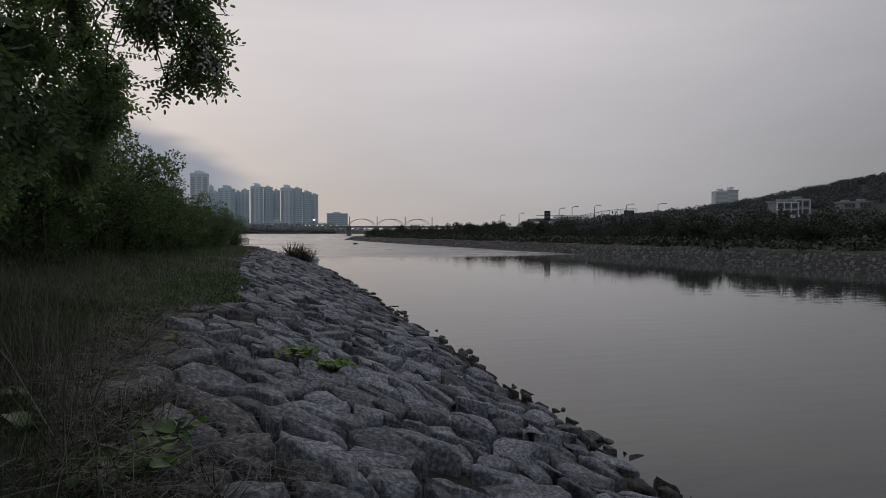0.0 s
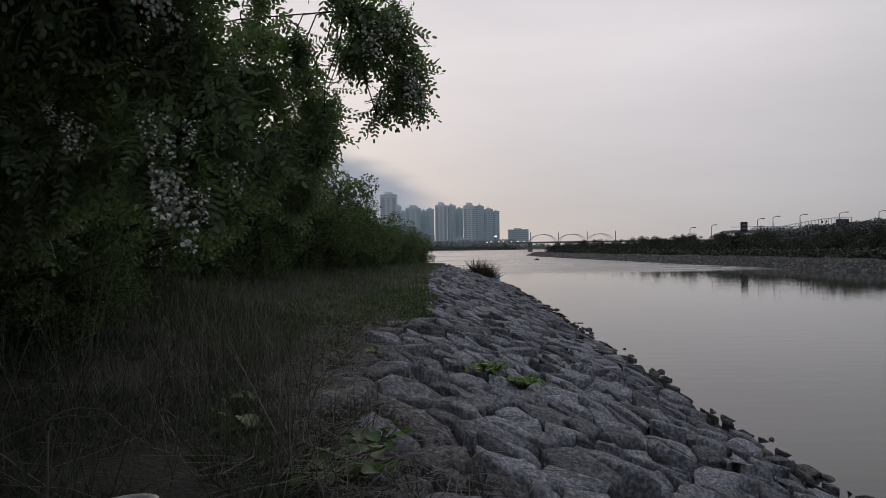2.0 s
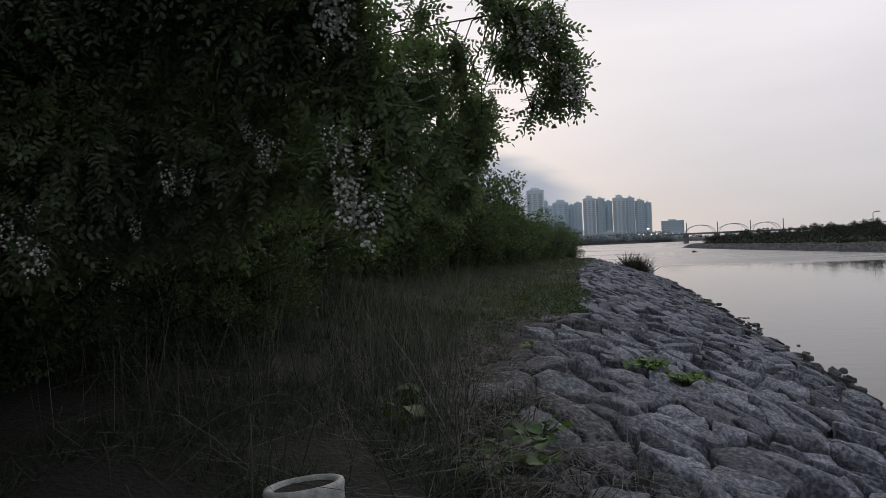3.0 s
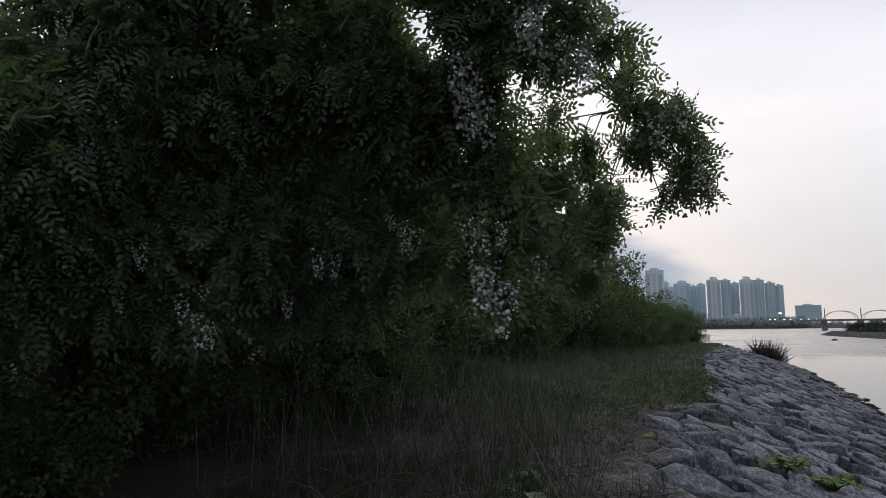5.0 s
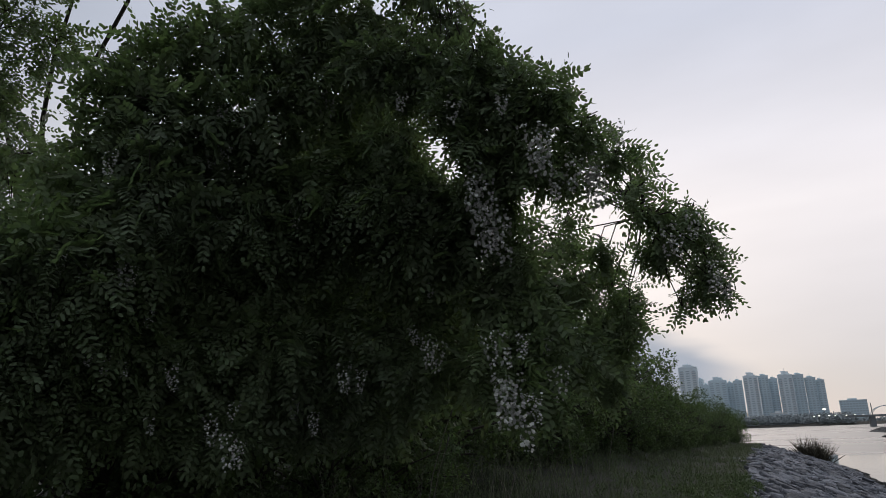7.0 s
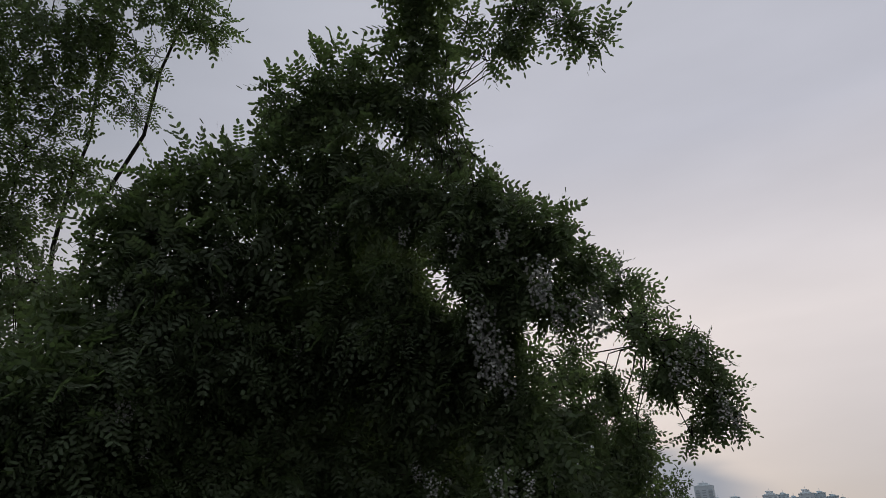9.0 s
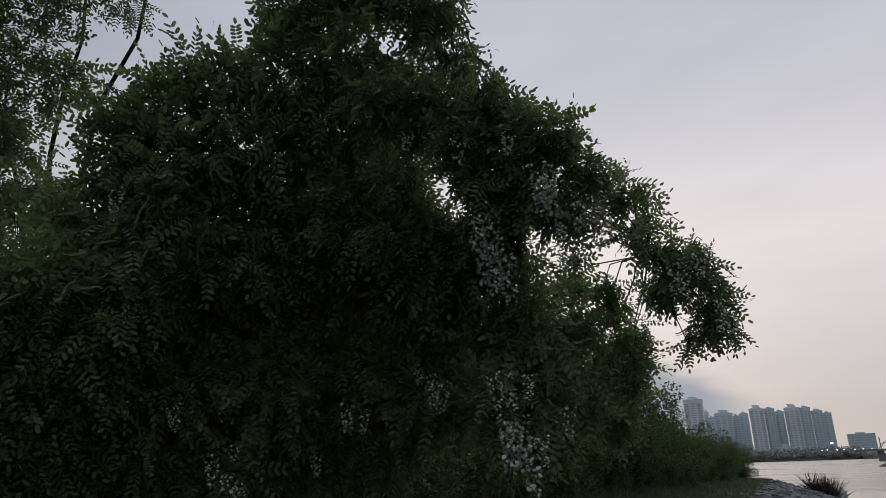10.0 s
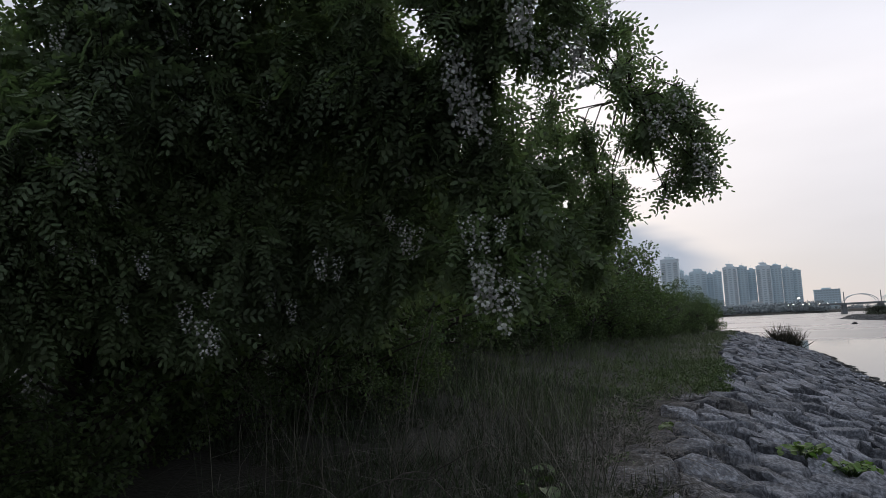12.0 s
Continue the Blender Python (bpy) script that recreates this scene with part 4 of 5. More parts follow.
def raceme_mesh(seed):
    """A hanging cluster of pea-like white flowers on a thin stalk."""
    rng = np.random.default_rng(seed)
    n = 62
    s = np.sort(rng.uniform(0.06, 1, n))
    a = rng.uniform(0, 2 * math.pi, n)
    r = 0.029 * (1 - 0.8 * s) + 0.004
    P = np.stack([np.cos(a) * r, np.sin(a) * r, -0.175 * s], 1)
    d = np.stack([np.cos(a), np.sin(a), np.full(n, -0.5)], 1) + rng.normal(0, 0.25, (n, 3))
    t = np.array([[[0, 0, 0], [0.5, 0.42, 0.15], [1, 0.2, 0], [1, -0.2, 0], [0.5, -0.42, 0.15]], [[0, 0, 0], [0.5, 0.3, -0.2], [0.9, 0.1, -0.35], [0.9, -0.1, -0.35], [0.5, -0.3, -0.2]]])
    return leaves_mesh("blossom", P, d, np.tile([0, 0, 1.0], (n, 1)) + rng.normal(0, 0.3, (n, 3)), rng.uniform(0.010, 0.0165, n), t, M_PETAL)


def hang_blossom():
    rnd = random.Random(3)
    kinds = [raceme_mesh(k) for k in range(4)]
    o = Vector(locust.location)
    for x, y, z, s in BLOSSOM_A + BLOSSOM_B + BLOSSOM_C:
        for k in range(1 if s < 1.1 else 2 if s < 1.3 else 3):
            j = 0.05 * s if k else 0
            ob = child("blossom", rnd.choice(kinds), locust, "hanging white blossom")
            ob.location = Vector((x + rnd.uniform(-j, j), y + rnd.uniform(-j, j), z + rnd.uniform(-1.3 * j, 1.3 * j))) - o
            ob.rotation_euler = (rnd.uniform(-0.2, 0.2), rnd.uniform(-0.2, 0.2), rnd.uniform(0, 6))
            ob.scale = (0.35 + 0.65 * s,) * 2 + (min(s, 1.2),)


hang_blossom()


# ------------------------------------------------------------ grass, straw, weeds
BLADE = np.array([[[0, 0.5, 0], [0, -0.5, 0], [0.55, -0.36, -0.03], [0.55, 0.36, -0.03]], [[0.55, 0.36, -0.03], [0.55, -0.36, -0.03], [1, -0.05, -0.16], [1, 0.05, -0.16]]])


def blades(name, label, P, H, width, lean, mat, seed, category="grass"):
    rng = np.random.default_rng(seed)
    n = len(P)
    d = np.tile([0, 0, 1.0], (n, 1)) + rng.normal(0, lean, (n, 3)) * [1, 1, 0.2]
    up = rng.normal(size=(n, 3)) * [1, 1, 0.1]
    R = frames_from(d, up)
    T = BLADE[None] * np.stack([H, width * rng.uniform(0.6, 1.4, n), H], 1)[:, None, None, :]
    V = np.einsum("nij,nlkj->nlki", R, T) + P[:, None, None, :]
    ob = new(name, fast_mesh(name, V.reshape(-1, 3), np.arange(V.size // 3).reshape(-1, 4), mat))
    return tagged(ob, label, category, kind="stuff")


def grass_places(rng, n, x0, y0, y1, past=0.0, bias=1.0, clump=0.0):
    out = []
    while len(out) < n:
        y = y0 + (y1 - y0) * rng.random() ** bias
        x = rng.uniform(x0, bank_edge(y) + past)
        if clump and noise.noise((x * 1.3, y * 1.3, 7.0)) < clump * rng.uniform(-0.4, 1.0) - 0.1:
            continue
        out.append((x, y, ground_z(x, y) - 0.03))
    return np.array(out)


def build_grass():
    rng = np.random.default_rng(31)
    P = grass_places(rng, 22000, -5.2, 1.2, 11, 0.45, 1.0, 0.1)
    blades("bank_grass", "uncut grass under the trees, shade darkened into its green", P, rng.uniform(0.06, 0.26, len(P)), 0.009, 0.7, M_GRASS, 1)
    P = grass_places(rng, 30000, -6.0, 8, 58, 0.25, 1.5, 0.8)
    blades("far_grass", "olive green grass along the top of the bank", P, rng.uniform(0.05, 0.15, len(P)) * np.array([1.3 + 1.3 * noise.noise((x * 1.6, y * 1.6, 2.0)) for x, y, _ in P]), 0.016, 0.9, M_FARGRASS, 2)
    P = grass_places(rng, 5200, -6.0, 7, 45, -0.1, 1.6, 1.6)
    blades("grass_tufts", "taller grass tufts and weeds on the bank", P, rng.uniform(0.16, 0.5, len(P)), 0.012, 0.35, M_FARGRASS, 6)
    # low creeping leaves where the grass meets the stones
    places = []
    while len(places) < 520:
        y = 8.5 + 11 * rng.random() ** 1.4
        x = bank_edge(y) + 0.25 - abs(rng.normal(0, 1.1))
        if noise.noise((x * 1.9, y * 1.9, 4.0)) > rng.uniform(-0.3, 0.25):
            places.append((x, y, ground_z(x, y) + rng.uniform(0, 0.07), rng.uniform(0.05, 0.13)))
    ob = new("ground_cover", leaf_blob(rng, places, 2600, 0.05, M_WEED_COVER, "ground_cover"))
    tagged(ob, "low green creeping plants beside the stones", "ground cover", kind="stuff")
    P = grass_places(rng, 420, -3.9, 3.2, 9.5, -0.15, 1.1, 0.5)
    blades("tall_grass", "tall thin dry grass stalks mixed with green", P, rng.uniform(0.5, 1.3, len(P)), 0.0046, 0.24, M_STALK, 3)
    P = np.stack([rng.uniform(-2.9, -1.35, 620), rng.uniform(4.0, 7.6, 620), np.full(620, TOP - 0.03)], 1)
    P = P[[a < bank_edge(b) + 0.1 for a, b, _ in P]]
    blades("thin_stalks", "thin grey-green stalks standing at the edge of the stones", P, rng.uniform(0.3, 0.95, len(P)), 0.0042, 0.24, M_STALK, 5)
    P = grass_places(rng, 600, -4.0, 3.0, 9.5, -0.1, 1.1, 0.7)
    blades("rank_grass", "tall green grass blades, tree shade darkened into them", P, rng.uniform(0.3, 0.75, len(P)), 0.008, 0.25, M_GRASS, 4)
    # long stalks bent over in the dark under the crown
    m = 420
    x, y = rng.uniform(-3.4, -0.75, m), rng.uniform(2.3, 5.6, m)
    keep = np.array([a < bank_edge(b) + 0.2 for a, b in zip(x, y)])
    x, y = x[keep], y[keep]
    m = len(x)
    P = np.stack([x, y, [ground_z(a, b) + 0.02 + 0.35 * rng.random() ** 2 for a, b in zip(x, y)]], 1)
    ang = rng.normal(0.2, 0.7, m)
    d = np.stack([np.cos(ang), np.sin(ang), rng.normal(0.1, 0.25, m)], 1)
    R = frames_from(d, np.tile([0, 0, 1.0], (m, 1)) + rng.normal(0, 0.3, (m, 3)))
    T = BLADE[None] * np.stack([rng.uniform(0.3, 0.95, m), rng.uniform(0.003, 0.0055, m), rng.uniform(0.3, 1.2, m)], 1)[:, None, None, :]
    V = np.einsum("nij,nlkj->nlki", R, T) + P[:, None, None, :]
    ob = new("bent_straw", fast_mesh("bent_straw", V.reshape(-1, 3), np.arange(V.size // 3).reshape(-1, 4), M_STRAW))
    tagged(ob, "long dry grass stalks bent over in the shade", "straw", kind="stuff")
    # fallen straw over the upper stones
    n = 4200
    y = rng.uniform(2.4, 10.5, n)
    x = np.array([bank_edge(v) for v in y]) + np.abs(rng.normal(0.0, 0.7, n)) - 0.3
    P = np.stack([x, y, [ground_z(a, b) + rng.uniform(0.04, 0.16) for a, b in zip(x, y)]], 1)
    ang = rng.uniform(0, 2 * math.pi, n)
    d = np.stack([np.cos(ang), np.sin(ang), rng.normal(0, 0.18, n)], 1)
    R = frames_from(d, np.tile([0, 0, 1.0], (n, 1)) + rng.normal(0, 0.3, (n, 3)))
    T = BLADE[None] * np.stack([rng.uniform(0.15, 0.55, n), rng.uniform(0.0025, 0.006, n), rng.uniform(0.1, 0.5, n)], 1)[:, None, None, :]
    V = np.einsum("nij,nlkj->nlki", R, T) + P[:, None, None, :]
    ob = new("fallen_straw", fast_mesh("fallen_straw", V.reshape(-1, 3), np.arange(V.size // 3).reshape(-1, 4), M_STRAW))
    tagged(ob, "dry fallen straw tangled over the upper stones", "straw", kind="stuff")


build_grass()


def weed_leaf(seed, length, mat):
    """A broad pointed leaf, cupped along its midrib, with a wavy rim."""
    rng = np.random.default_rng(seed)
    bm = bmesh.new()
    n = 7
    rows = []
    for i in range(n + 1):
        s = i / n
        w = 0.46 * length * math.sin(math.pi * min(s * 0.93 + 0.07, 1)) ** 0.75 * (1 + rng.uniform(-0.06, 0.06))
        x, z = s * length, -0.35 * length * s * s + 0.12 * length * s
        rows.append([bm.verts.new((x, k * w, z + 0.22 * w * abs(k) + rng.uniform(-0.01, 0.01) * length)) for k in (-1, -0.5, 0, 0.5, 1)])
    for a, b in zip(rows, rows[1:]):
        for k in range(4):
            bm.faces.new((a[k], a[k + 1], b[k + 1], b[k]))
    return bm_mesh("leaf", bm, mat, True)


def weed(x, y, z, n, size, spread, seed, label, mat=M_WEED):
    rnd = random.Random(seed)
    w = tagged(new("weed"), label, "weed", "weeds among the stones")
    w.location = (x, y, z)
    kinds = [weed_leaf(seed * 5 + k, size, mat) for k in range(3)]
    for k in range(n):
        a, r = rnd.uniform(0, 2 * math.pi), spread * rnd.random() ** 0.5
        tip = Vector((math.cos(a) * r, math.sin(a) * r, size * rnd.uniform(0.1, 0.75)))
        bm = bmesh.new()
        tube(bm, bend((tip.x * 0.3, tip.y * 0.3, -0.08), tip, 0.02, 4, 0.01, rnd), np.linspace(0.006, 0.003, 5), 5)
        part("stalk", bm, M_WEED, w, smooth=True)
        ob = child("leaf", rnd.choice(kinds), w)
        ob.location = tip
        ob.rotation_euler = (rnd.uniform(-0.6, 0.6), rnd.uniform(-0.2, 0.6), rnd.uniform(0, 6.28))
        s = rnd.uniform(0.6, 1.2)
        ob.scale = (s, s, s)


weed(0.30, 8.35, 1.57, 64, 0.085, 0.28, 1, "bright green broad-leaved weed between grey stones", M_WEED_LIGHT)
weed(0.70, 8.15, 1.46, 50, 0.085, 0.26, 2, "bright green broad-leaved weed between grey stones", M_WEED_LIGHT)
weed(-0.95, 8.0, 1.86, 34, 0.075, 0.17, 3, "small yellow-green weed between grey stones", M_WEED_LIGHT)
weed(-0.62, 4.4, 1.83, 30, 0.085, 0.20, 4, "dark green weed with broad leaves in straw")
weed(-0.72, 3.75, 1.85, 50, 0.095, 0.32, 5, "dark green weed with broad leaves in straw")
weed(-1.70, 5.2, 1.86, 11, 0.14, 0.2, 6, "pale green dock weed with long leaves")
weed(-1.55, 4.5, 1.86, 9, 0.15, 0.18, 7, "dark green weed in tall grass")
weed(-1.25, 6.1, 1.84, 14, 0.11, 0.16, 8, "dark green weed in tall grass")


# ------------------------------------------------------------ white pipe end
def build_pipe():
    t = tagged(new("plastic_pipe"), "short upright white plastic pipe with chipped rim", "pipe")
    t.location = (-1.46, 2.74, 1.78)
    bm = bmesh.new()
    prof = ((0.175, -0.1), (0.178, 0.20), (0.182, 0.235), (0.176, 0.252), (0.160, 0.255), (0.146, 0.247), (0.142, 0.22), (0.142, -0.1))
    n = 36
    rings = []
    for r, z in prof:
        rings.append([bm.verts.new(((r + 0.004 * noise.noise((k * 0.5, z * 9, 0))) * math.cos(2 * math.pi * k / n), (r + 0.004 * noise.noise((k * 0.5, z * 9, 0))) * math.sin(2 * math.pi * k / n), z)) for k in range(n)])
    for a, b in zip(rings, rings[1:]):
        for k in range(n):
            bm.faces.new((a[k], a[(k + 1) % n], b[(k + 1) % n], b[k]))
    part("shell", bm, M_PVC, t, smooth=True)
    bm = bmesh.new()
    bmesh.ops.create_circle(bm, cap_ends=True, segments=n, radius=0.143, matrix=Matrix.Translation((0, 0, 0.232)))
    part("soil_fill", bm, M_SOIL, t, "dark earth inside the pipe")
    t.rotation_euler = (radians(-5), radians(-6), 0)


build_pipe()


# ------------------------------------------------------------ reeds, rocks in the water
def build_reeds():
    rng = np.random.default_rng(41)
    n = 520
    r = rng.random(n) ** 0.6
    a = rng.uniform(0, 2 * math.pi, n)
    P = np.stack([2.35 + 1.0 * r * np.cos(a), 55 + 0.9 * r * np.sin(a), np.zeros(n)], 1)
    P[:, 2] = [ground_z(x, y) - 0.05 for x, y, _ in P]
    c = blades("reed_clump", "dark bushy reed clump at the stone bank's end", P, rng.uniform(0.7, 1.75, n), 0.045, 0.6, M_REED, 9, "reeds")
    return c


build_reeds()


def loose_rock(x, y, s, seed):
    rng = np.random.default_rng(seed)
    bm = bmesh.new()
    bmesh.ops.create_icosphere(bm, subdivisions=2, radius=1.0)
    k = rng.uniform(0.7, 1.3, 3) * s * [1, 1, 0.6]
    for v in bm.verts:
        v.co = Vector(v.co * (1 + 0.35 * noise.noise(v.co * 1.3 + Vector((seed * 3.1, 0, 0))))) * 1.0
        v.co = Vector((v.co.x * k[0], v.co.y * k[1], v.co.z * k[2]))
    ob = new("water_rock", bm_mesh("water_rock", bm, M_STONE_WET))
    ob.location = (x, y, 0.0)
    ob.rotation_euler = (rng.uniform(-0.3, 0.3), rng.uniform(-0.3, 0.3), rng.uniform(0, 6))
    tagged(ob, "dark wet rock standing out of shallow water", "rock", "rocks at the waterline")


for k, (x, y, s) in enumerate(((4.75, 8.9, 0.10), (4.55, 9.15, 0.22), (4.35, 9.35, 0.20), (4.85, 10.7, 0.06), (4.9, 16.5, 0.09), (4.8, 18.9, 0.08), (4.95, 20.2, 0.06), (4.85, 25, 0.12), (4.9, 33, 0.13), (4.8, 35, 0.12), (19.3, 158, 0.55))):
    loose_rock(x, y, s, k)


# ------------------------------------------------------------ bridge, road, buildings
def build_arch_bridge():
    b = tagged(new("arch_bridge"), "far white three-arch road bridge over the river", "bridge")
    b.location = (100, 450, 0)
    bm = bmesh.new()
    box(bm, -62, 190, -5, 5, 5.3, 6.4)
    part("deck", bm, M_STEEL, b)
    for cx, hw in ((-40.8, 8.3), (-21.7, 8.3), (-3.2, 7.7)):
        for side in (-4.2, 4.2):
            bm = bmesh.new()
            tube(bm, [(cx + hw * math.cos(math.pi * k / 16), side, 6.4 + 4.7 * math.sin(math.pi * k / 16)) for k in range(17)], [0.2] * 17, 6)
            part("arch", bm, M_PALE, b, smooth=True)
    for x in (-49.2, -31.2, -12.4, 6.0):
        bm = bmesh.new()
        box(bm, x - 0.22, x + 0.22, -4.6, -4.2, 6.4, 12.6)
        part("mast", bm, M_STEEL, b)
        bm = bmesh.new()
        box(bm, x - 1.2, x + 1.2, -4, 4, -1, 5.3)
        part("pier", bm, M_STEEL, b)


def street_lamp(x, y, z, h, arm):
    l = tagged(new("street_lamp"), "slim grey street lamp with a curved arm", "lamp", "street lamps")
    l.location = (x, y, z)
    bm = bmesh.new()
    tube(bm, [(0, 0, 0), (0, 0, h * 0.6), (0, 0, h)], (0.14, 0.11, 0.08), 6)
    part("pole", bm, M_STEEL, l)
    bm = bmesh.new()
    tube(bm, [(0, 0, h), (arm * 0.5, 0, h + 0.35), (arm, 0, h + 0.4)], (0.08, 0.07, 0.06), 5)
    box(bm, arm - 0.2, arm + 0.7, -0.2, 0.2, h + 0.3, h + 0.5)
    part("lamp_head", bm, M_STEEL, l)


def build_footbridge():
    f = tagged(new("road_overpass"), "grey elevated road with arched railing above the trees", "overpass")
    f.location = (69, 170, 0)
    bm = bmesh.new()
    box(bm, -1, 44, -2.5, 2.5, 5.7, 6.4)
    part("deck", bm, M_STEEL, f)
    for x in (2, 15, 28, 41):
        bm = bmesh.new()
        box(bm, x - 0.5, x + 0.5, -1.5, 1.5, ground_z(69 + x, 170) - 0.2, 5.7)
        part("pier", bm, M_STEEL, f)

    def rail(x):
        s = min(max((x - 9) / 18.5, 0), 1)
        return 6.9 + 2.3 * math.sin(s * math.pi / 2) ** 1.2
    bm = bmesh.new()
    tube(bm, [(x, -2.4, rail(x)) for x in range(4, 29)], [0.09] * 25, 5)
    part("rail", bm, M_PALE, f)
    bm = bmesh.new()
    tube(bm, [(x, -2.4, 7.2) for x in range(-1, 44)], [0.06] * 45, 5)
    part("rail", bm, M_STEEL, f)
    post = bmesh.new()
    box(post, -0.06, 0.06, -0.06, 0.06, 0, 1.0)
    me = bm_mesh("post", post, M_PALE)
    for k in range(30):
        x = 5 + k * 0.8
        p = child("post", me, f)
        p.location, p.scale = (x, -2.4, 6.4), (1, 1, rail(x) - 6.3)


def sign_board(x, y, z0, z1, w, label, foot):
    s = tagged(new("sign_board"), label, "sign")
    s.location = (x, y, foot)
    bm = bmesh.new()
    box(bm, -w / 2, w / 2, -0.15, 0.15, z0 - foot, z1 - foot)
    part("panel", bm, M_DARK, s)
    for k in range(2):
        bm = bmesh.new()
        box(bm, -w * 0.35, w * 0.35, -0.17, -0.155, z0 - foot + (z1 - z0) * (0.3 + 0.35 * k), z0 - foot + (z1 - z0) * (0.42 + 0.35 * k))
        part("lettering_bar", bm, M_STEEL, s)
    for k in (-1, 1):
        bm = bmesh.new()
        box(bm, k * w * 0.3 - 0.1, k * w * 0.3 + 0.1, 0.16, 0.36, 0, z1 - foot)
        part("post", bm, M_STEEL, s)


build_arch_bridge()
build_footbridge()
sign_board(70.9, 167, 5.9, 8.4, 1.6, "dark upright sign board beside the elevated road", ground_z(70.9, 167))
sign_board(94.8, 167.2, 7.1, 8.7, 3.0, "dark wide road sign above the railing", 6.4)
for x, y, z, h, arm in ((76, 171, 6.4, 2.5, 1.0), (79.8, 171, 6.4, 3.0, 1.1), (86.5, 171, 6.4, 3.4, 1.2), (96.2, 171, 6.4, 3.8, 1.6), (106, 171, 6.2, 4.3, 2.0), (66, 175, 2, 5.6, 0.8), (63, 182, 2, 5.2, 0.8)):
    street_lamp(x, y, z, h, arm)


def block(name, label, x0, x1, y, z0, z1, floors, lanes, deep=10.0, wall=None, category="building", glass=None, frame_depth=0.0):
    b = tagged(new(name), label, category)
    b.location = ((x0 + x1) / 2, y, z0)
    w, h = x1 - x0, z1 - z0
    bm = bmesh.new()
    box(bm, -w / 2, w / 2, 0, deep, -3, h)
    part("wall", bm, wall or M_PALE, b)
    bm = bmesh.new()
    box(bm, -w / 2 - 0.3, w / 2 + 0.3, -0.3, deep + 0.3, h, h + 0.5)
    box(bm, -w * 0.2, w * 0.15, deep * 0.2, deep * 0.8, h + 0.496, h + (2.4 if h > 12 else 1.2))
    part("roof", bm, wall or M_PALE, b)
    lw, fh = w / lanes, h / floors
    bm = bmesh.new()
    box(bm, -lw * 0.38, lw * 0.38, -0.06, 0.3, fh * 0.25, fh * 0.8)
    me = bm_mesh("window", bm, glass or M_TOWER_GLASS)
    bm = bmesh.new()
    box(bm, -lw * 0.42, lw * 0.42, -0.35, -0.06, fh * 0.16, fh * 0.25)
    sme = bm_mesh("sill", bm, wall or M_PALE)
    for f in range(floors):
        for l in range(lanes):
            wi = child("window", me, b)
            wi.location = (-w / 2 + lw * (l + 0.5), 0, f * fh)
            child("sill", sme, wi)
    if frame_depth:
        for l in range(lanes + 1):
            bm = bmesh.new()
            x = -w / 2 + lw * l
            box(bm, x - 0.16, x + 0.16, -frame_depth, -0.36, -3, h)
            part("column", bm, M_PALE, b)
        for f in range(floors + 1):
            bm = bmesh.new()
            box(bm, -w / 2 - 0.2, w / 2 + 0.2, -frame_depth - 0.02, -0.37, f * fh - 0.14, f * fh + 0.14)
            part("slab", bm, M_PALE, b)
    return b


block("apartment_block", "apartment block behind the far shore, haze paled into its grey walls", 81.6, 111.2, 1000, 2, 28.5, 9, 9, wall=M_TOWER_DARK)
block("apartment_block", "white apartment block behind the wooded hill", 313.5, 324, 430, 4, 31.5, 9, 4, 5.0)
block("apartment_block", "white apartment block behind the wooded hill", 324.2, 334, 432, 4, 33.0, 10, 4, 5.0)
block("hillside_house", "white framed three-storey building on the wooded hillside", 165.5, 174, 195, 8.2, 12.8, 2, 3, 4.0, M_HOUSE, glass=M_HOUSE_GLASS, frame_depth=0.7)
block("hillside_house", "white framed building with a flat roof on the hillside", 174.1, 180, 196.5, 8.2, 13.8, 2, 2, 4.0, M_HOUSE, glass=M_HOUSE_GLASS, frame_depth=0.7)
block("garden_wall", "low white wall with a sign below the hillside house", 167.5, 178, 190, 6.2, 7.4, 1, 2, 1.0, category="wall")
block("hillside_house", "pale house among trees on the hillside", 188.5, 193, 190, 9.0, 12.6, 2, 3, 4.0, M_HOUSE, glass=M_HOUSE_GLASS)
block("hillside_house", "pale house among trees on the hillside", 199, 204, 194, 9.0, 13.2, 2, 3, 4.0, M_HOUSE, glass=M_HOUSE_GLASS)
block("low_pavilion", "low white building on the far shore", 1.0, 18.0, 870, 2, 15.0, 2, 4)
for k, (px, z) in enumerate(((62.5, 15.5), (50, 9), (56, 9.2), (67, 9), (74, 9.2), (86, 8.8), (95, 9), (104, 8.8))):
    l = tagged(new("shore_lamp"), "lit street lamp on the far shore", "lamp", "lit lamps on the far shore")
    l.location = (px * 0.8, 796, 1)
    bm = bmesh.new()
    tube(bm, [(0, 0, 0), (0, 0, z * 0.5), (0, 0, z - 1)], (0.25, 0.2, 0.15), 6)
    part("pole", bm, M_STEEL, l)
    bm = bmesh.new()
    bmesh.ops.create_icosphere(bm, subdivisions=2, radius=1.3 if k == 0 else 0.6, matrix=Matrix.Translation((0, 0, z - 0.6)) @ Matrix.Diagonal((1.2, 0.6, 0.7, 1)))
    part("lantern", bm, M_LAMP, l, "glowing white lantern")


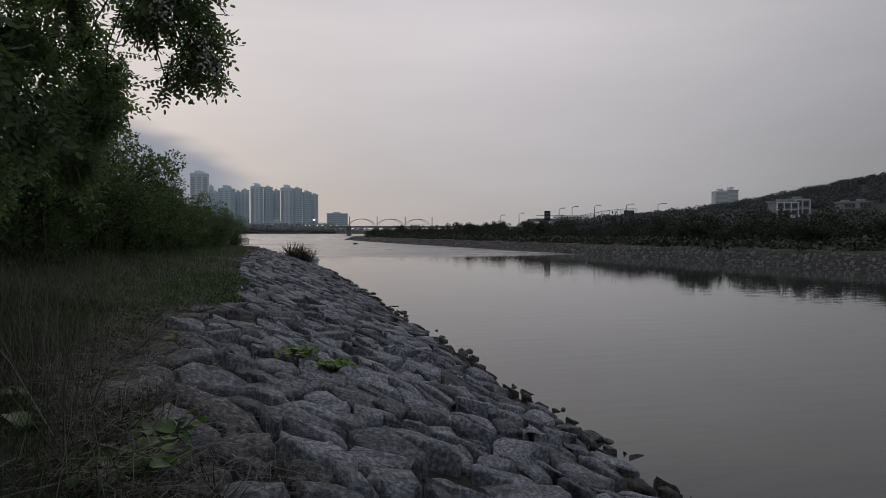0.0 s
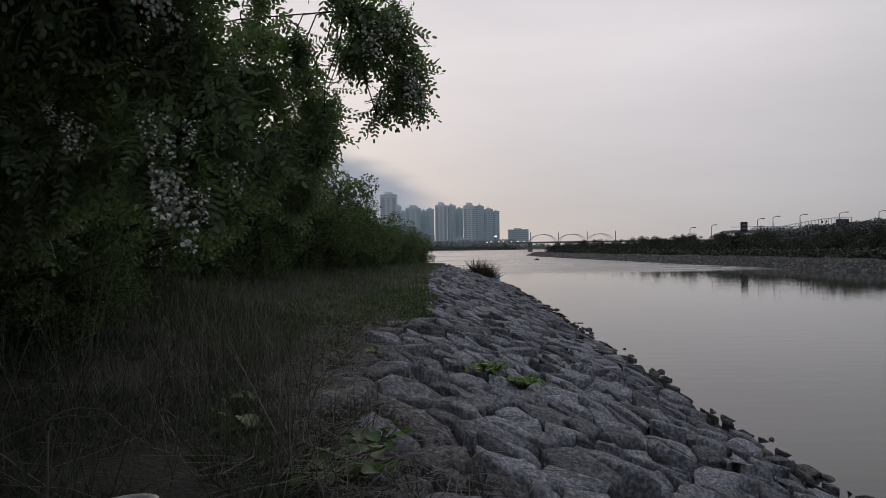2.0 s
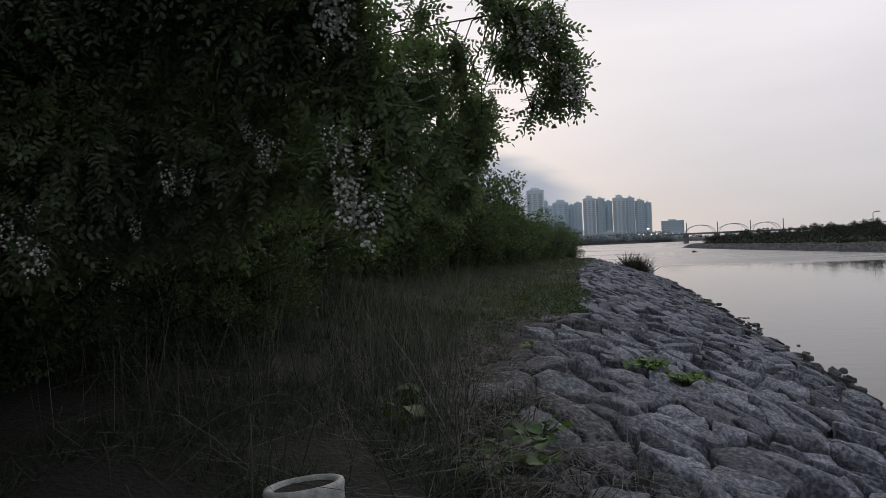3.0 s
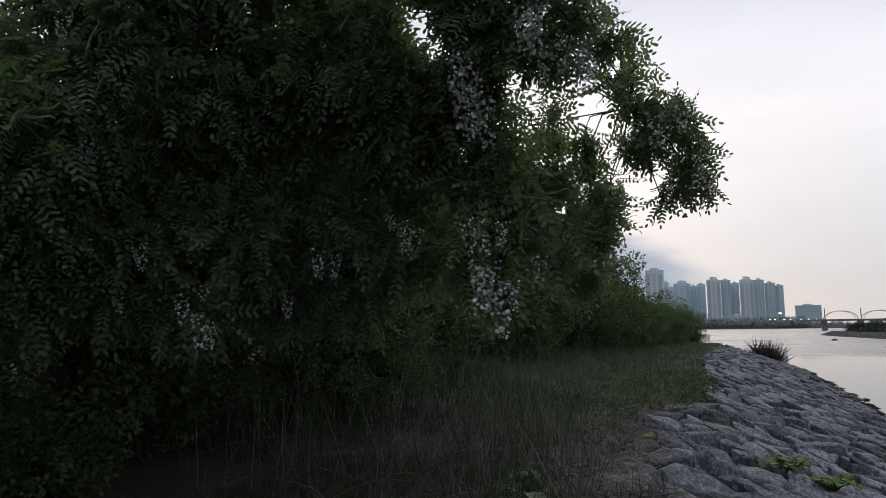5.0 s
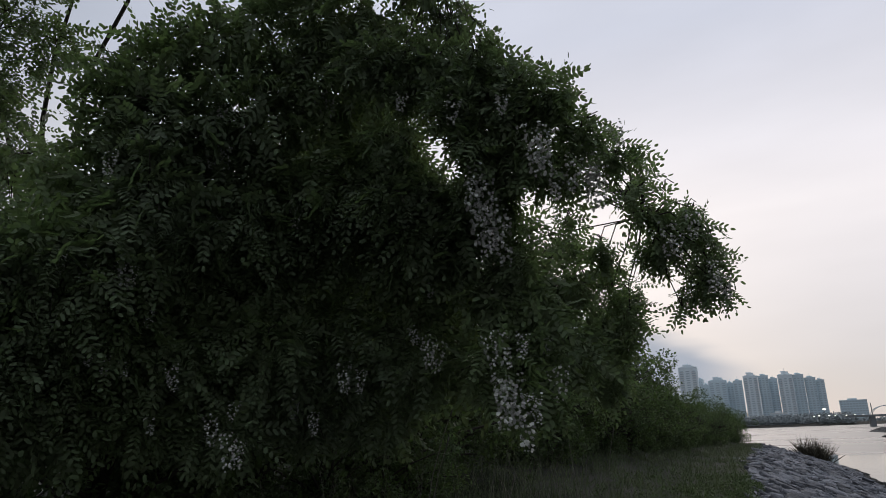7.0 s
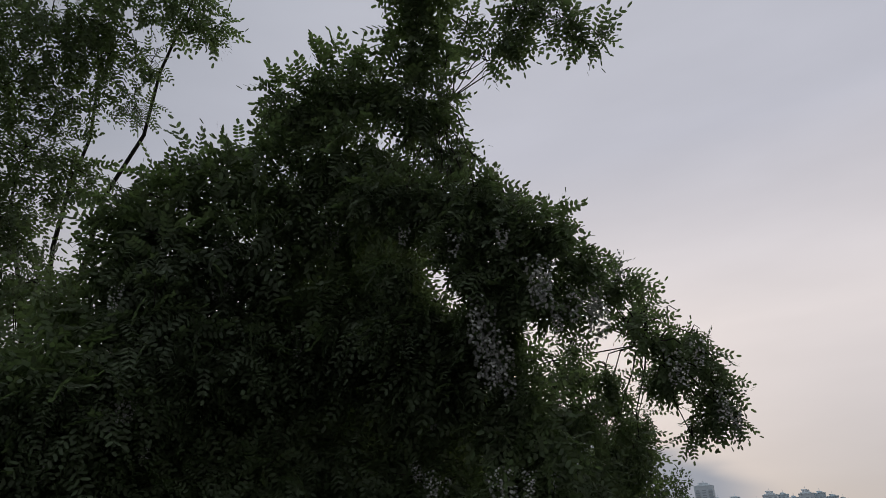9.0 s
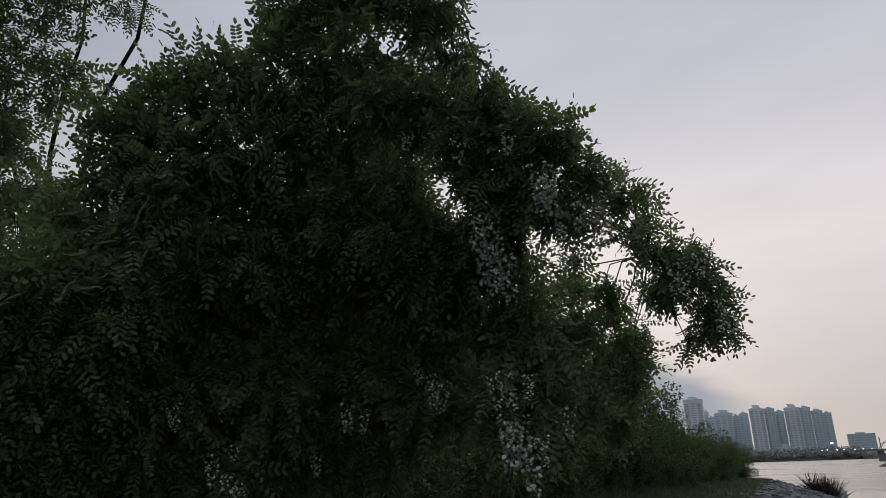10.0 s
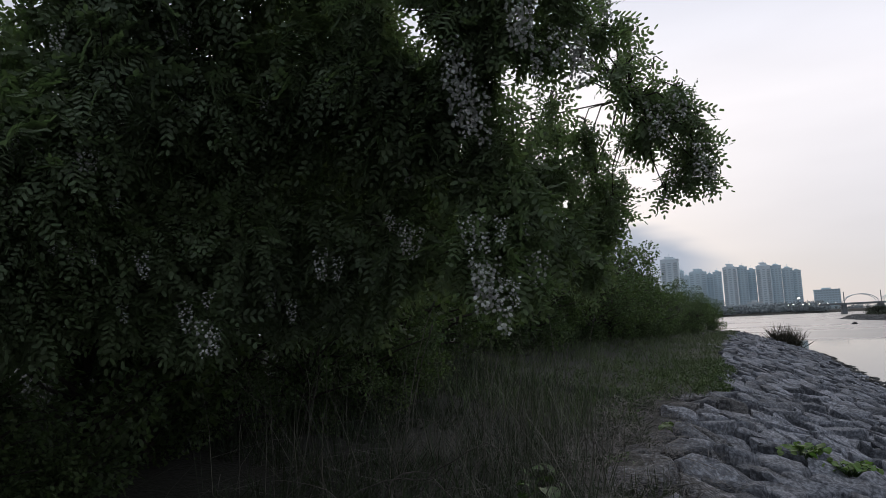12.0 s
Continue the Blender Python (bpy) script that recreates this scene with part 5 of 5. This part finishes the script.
# ------------------------------------------------------------ a broken dry stalk beside the pipe
def dry_stalk():
    s = tagged(new("dry_stalk"), "broken pale dry stalk standing beside the pipe", "plant stalk")
    s.location = (-1.62, 2.52, 1.8)
    bm = bmesh.new()
    tube(bm, [(0.0, 0.0, 0.0), (0.0, 0.02, 0.2), (-0.01, 0.05, 0.42), (-0.03, 0.09, 0.58)], (0.006, 0.005, 0.004, 0.003), 6)
    part("stem", bm, M_STRAW, s, smooth=True)
    bm = bmesh.new()
    tube(bm, [(-0.06, 0.08, 0.54), (-0.03, 0.09, 0.62), (0.02, 0.11, 0.65), (0.08, 0.12, 0.66), (0.14, 0.14, 0.65), (0.22, 0.16, 0.61)], (0.004, 0.004, 0.0035, 0.003, 0.002, 0.0015), 6)
    part("bent_tip", bm, M_STRAW, s, smooth=True)


dry_stalk()



def tall_stalk(foot, top, seed):
    """A tall thin grass stalk with a narrow seed head."""
    rnd = random.Random(seed)
    st = tagged(new("grass_stalk"), "tall thin pale grass stalk standing in the dark bank", "plant stalk", "tall grass stalks")
    st.location = foot
    tip = Vector(top) - Vector(foot)
    bm = bmesh.new()
    path = [Vector((0, 0, -0.05))] + [Vector((tip.x * k * k, tip.y * k * k, tip.z * k)) + Vector((rnd.uniform(-0.008, 0.008), 0, 0)) for k in (0.2, 0.4, 0.6, 0.8, 1.0)]
    tube(bm, path, (0.005, 0.0048, 0.0044, 0.004, 0.0034, 0.0024), 5)
    part("stem", bm, M_STALK, st, smooth=True)
    bm = bmesh.new()
    tube(bm, [path[-2].lerp(path[-1], 0.45), path[-2].lerp(path[-1], 0.75), path[-1] + Vector((0, 0, 0.02))], (0.004, 0.008, 0.002), 6)
    part("seed_head", bm, M_STRAW, st, smooth=True)


for k, (foot, top) in enumerate((((-3.03, 5.42, 1.84), (-2.71, 5.57, 3.43)), ((-2.29, 9.59, 1.84), (-2.11, 9.63, 3.15)), ((-2.77, 9.89, 1.84), (-2.85, 9.87, 3.23)), ((-2.96, 10.99, 1.84), (-2.85, 11.02, 2.72)),
                                 ((-3.12, 5.70, 1.84), (-2.89, 5.82, 3.12)), ((-2.63, 6.31, 1.84), (-2.46, 6.37, 2.73)), ((-2.2, 6.0, 1.84), (-2.12, 6.1, 2.6)), ((-1.85, 6.6, 1.84), (-1.8, 6.7, 2.45)))):
    tall_stalk(foot, top, k)


def dry_branch(path, thick, seed):
    """A bare arching dry branch with short side twigs."""
    rnd = random.Random(seed)
    b = tagged(new("dry_branch"), "bare dry branch arching over dark ground", "branch", "dry branches near the pipe")
    o = Vector(path[0])
    b.location = o
    fine = []
    for p, q in zip(path, path[1:]):
        fine += [Vector(p).lerp(Vector(q), k / 3) + Vector((rnd.uniform(-0.01, 0.01), rnd.uniform(-0.02, 0.02), rnd.uniform(-0.012, 0.012))) - o for k in range(3)]
    fine.append(Vector(path[-1]) - o)
    bm = bmesh.new()
    tube(bm, fine, np.linspace(thick, thick * 0.4, len(fine)), 5)
    part("stem", bm, M_STRAW, b, smooth=True)
    for k in range(5):
        p = rnd.choice(fine[2:])
        bm = bmesh.new()
        tube(bm, bend(p, p + Vector((rnd.uniform(-0.2, 0.25), rnd.uniform(-0.15, 0.1), rnd.uniform(-0.2, 0.12))), 0.03, 3, 0.01, rnd), np.linspace(thick * 0.5, thick * 0.2, 4), 4)
        part("twig", bm, M_STRAW, b, smooth=True)


dry_branch(((-2.88, 3.3, 1.76), (-2.55, 3.3, 2.02), (-2.08, 3.32, 2.26), (-1.76, 3.3, 2.28), (-1.53, 3.25, 2.13)), 0.006, 1)
dry_branch(((-1.96, 3.3, 1.82), (-2.26, 3.25, 2.10), (-2.58, 3.3, 2.22), (-2.9, 3.35, 2.20)), 0.005, 2)
dry_branch(((-2.3, 3.9, 1.82), (-2.0, 3.8, 2.20), (-1.6, 3.7, 2.40), (-1.3, 3.6, 2.30)), 0.005, 3)
dry_branch(((-2.9, 4.2, 1.82), (-2.6, 4.1, 2.3), (-2.3, 4.0, 2.5), (-1.9, 4.0, 2.45)), 0.004, 4)
dry_branch(((-3.3, 3.6, 1.82), (-3.0, 3.5, 2.05), (-2.6, 3.5, 2.1), (-2.2, 3.5, 1.95)), 0.005, 5)
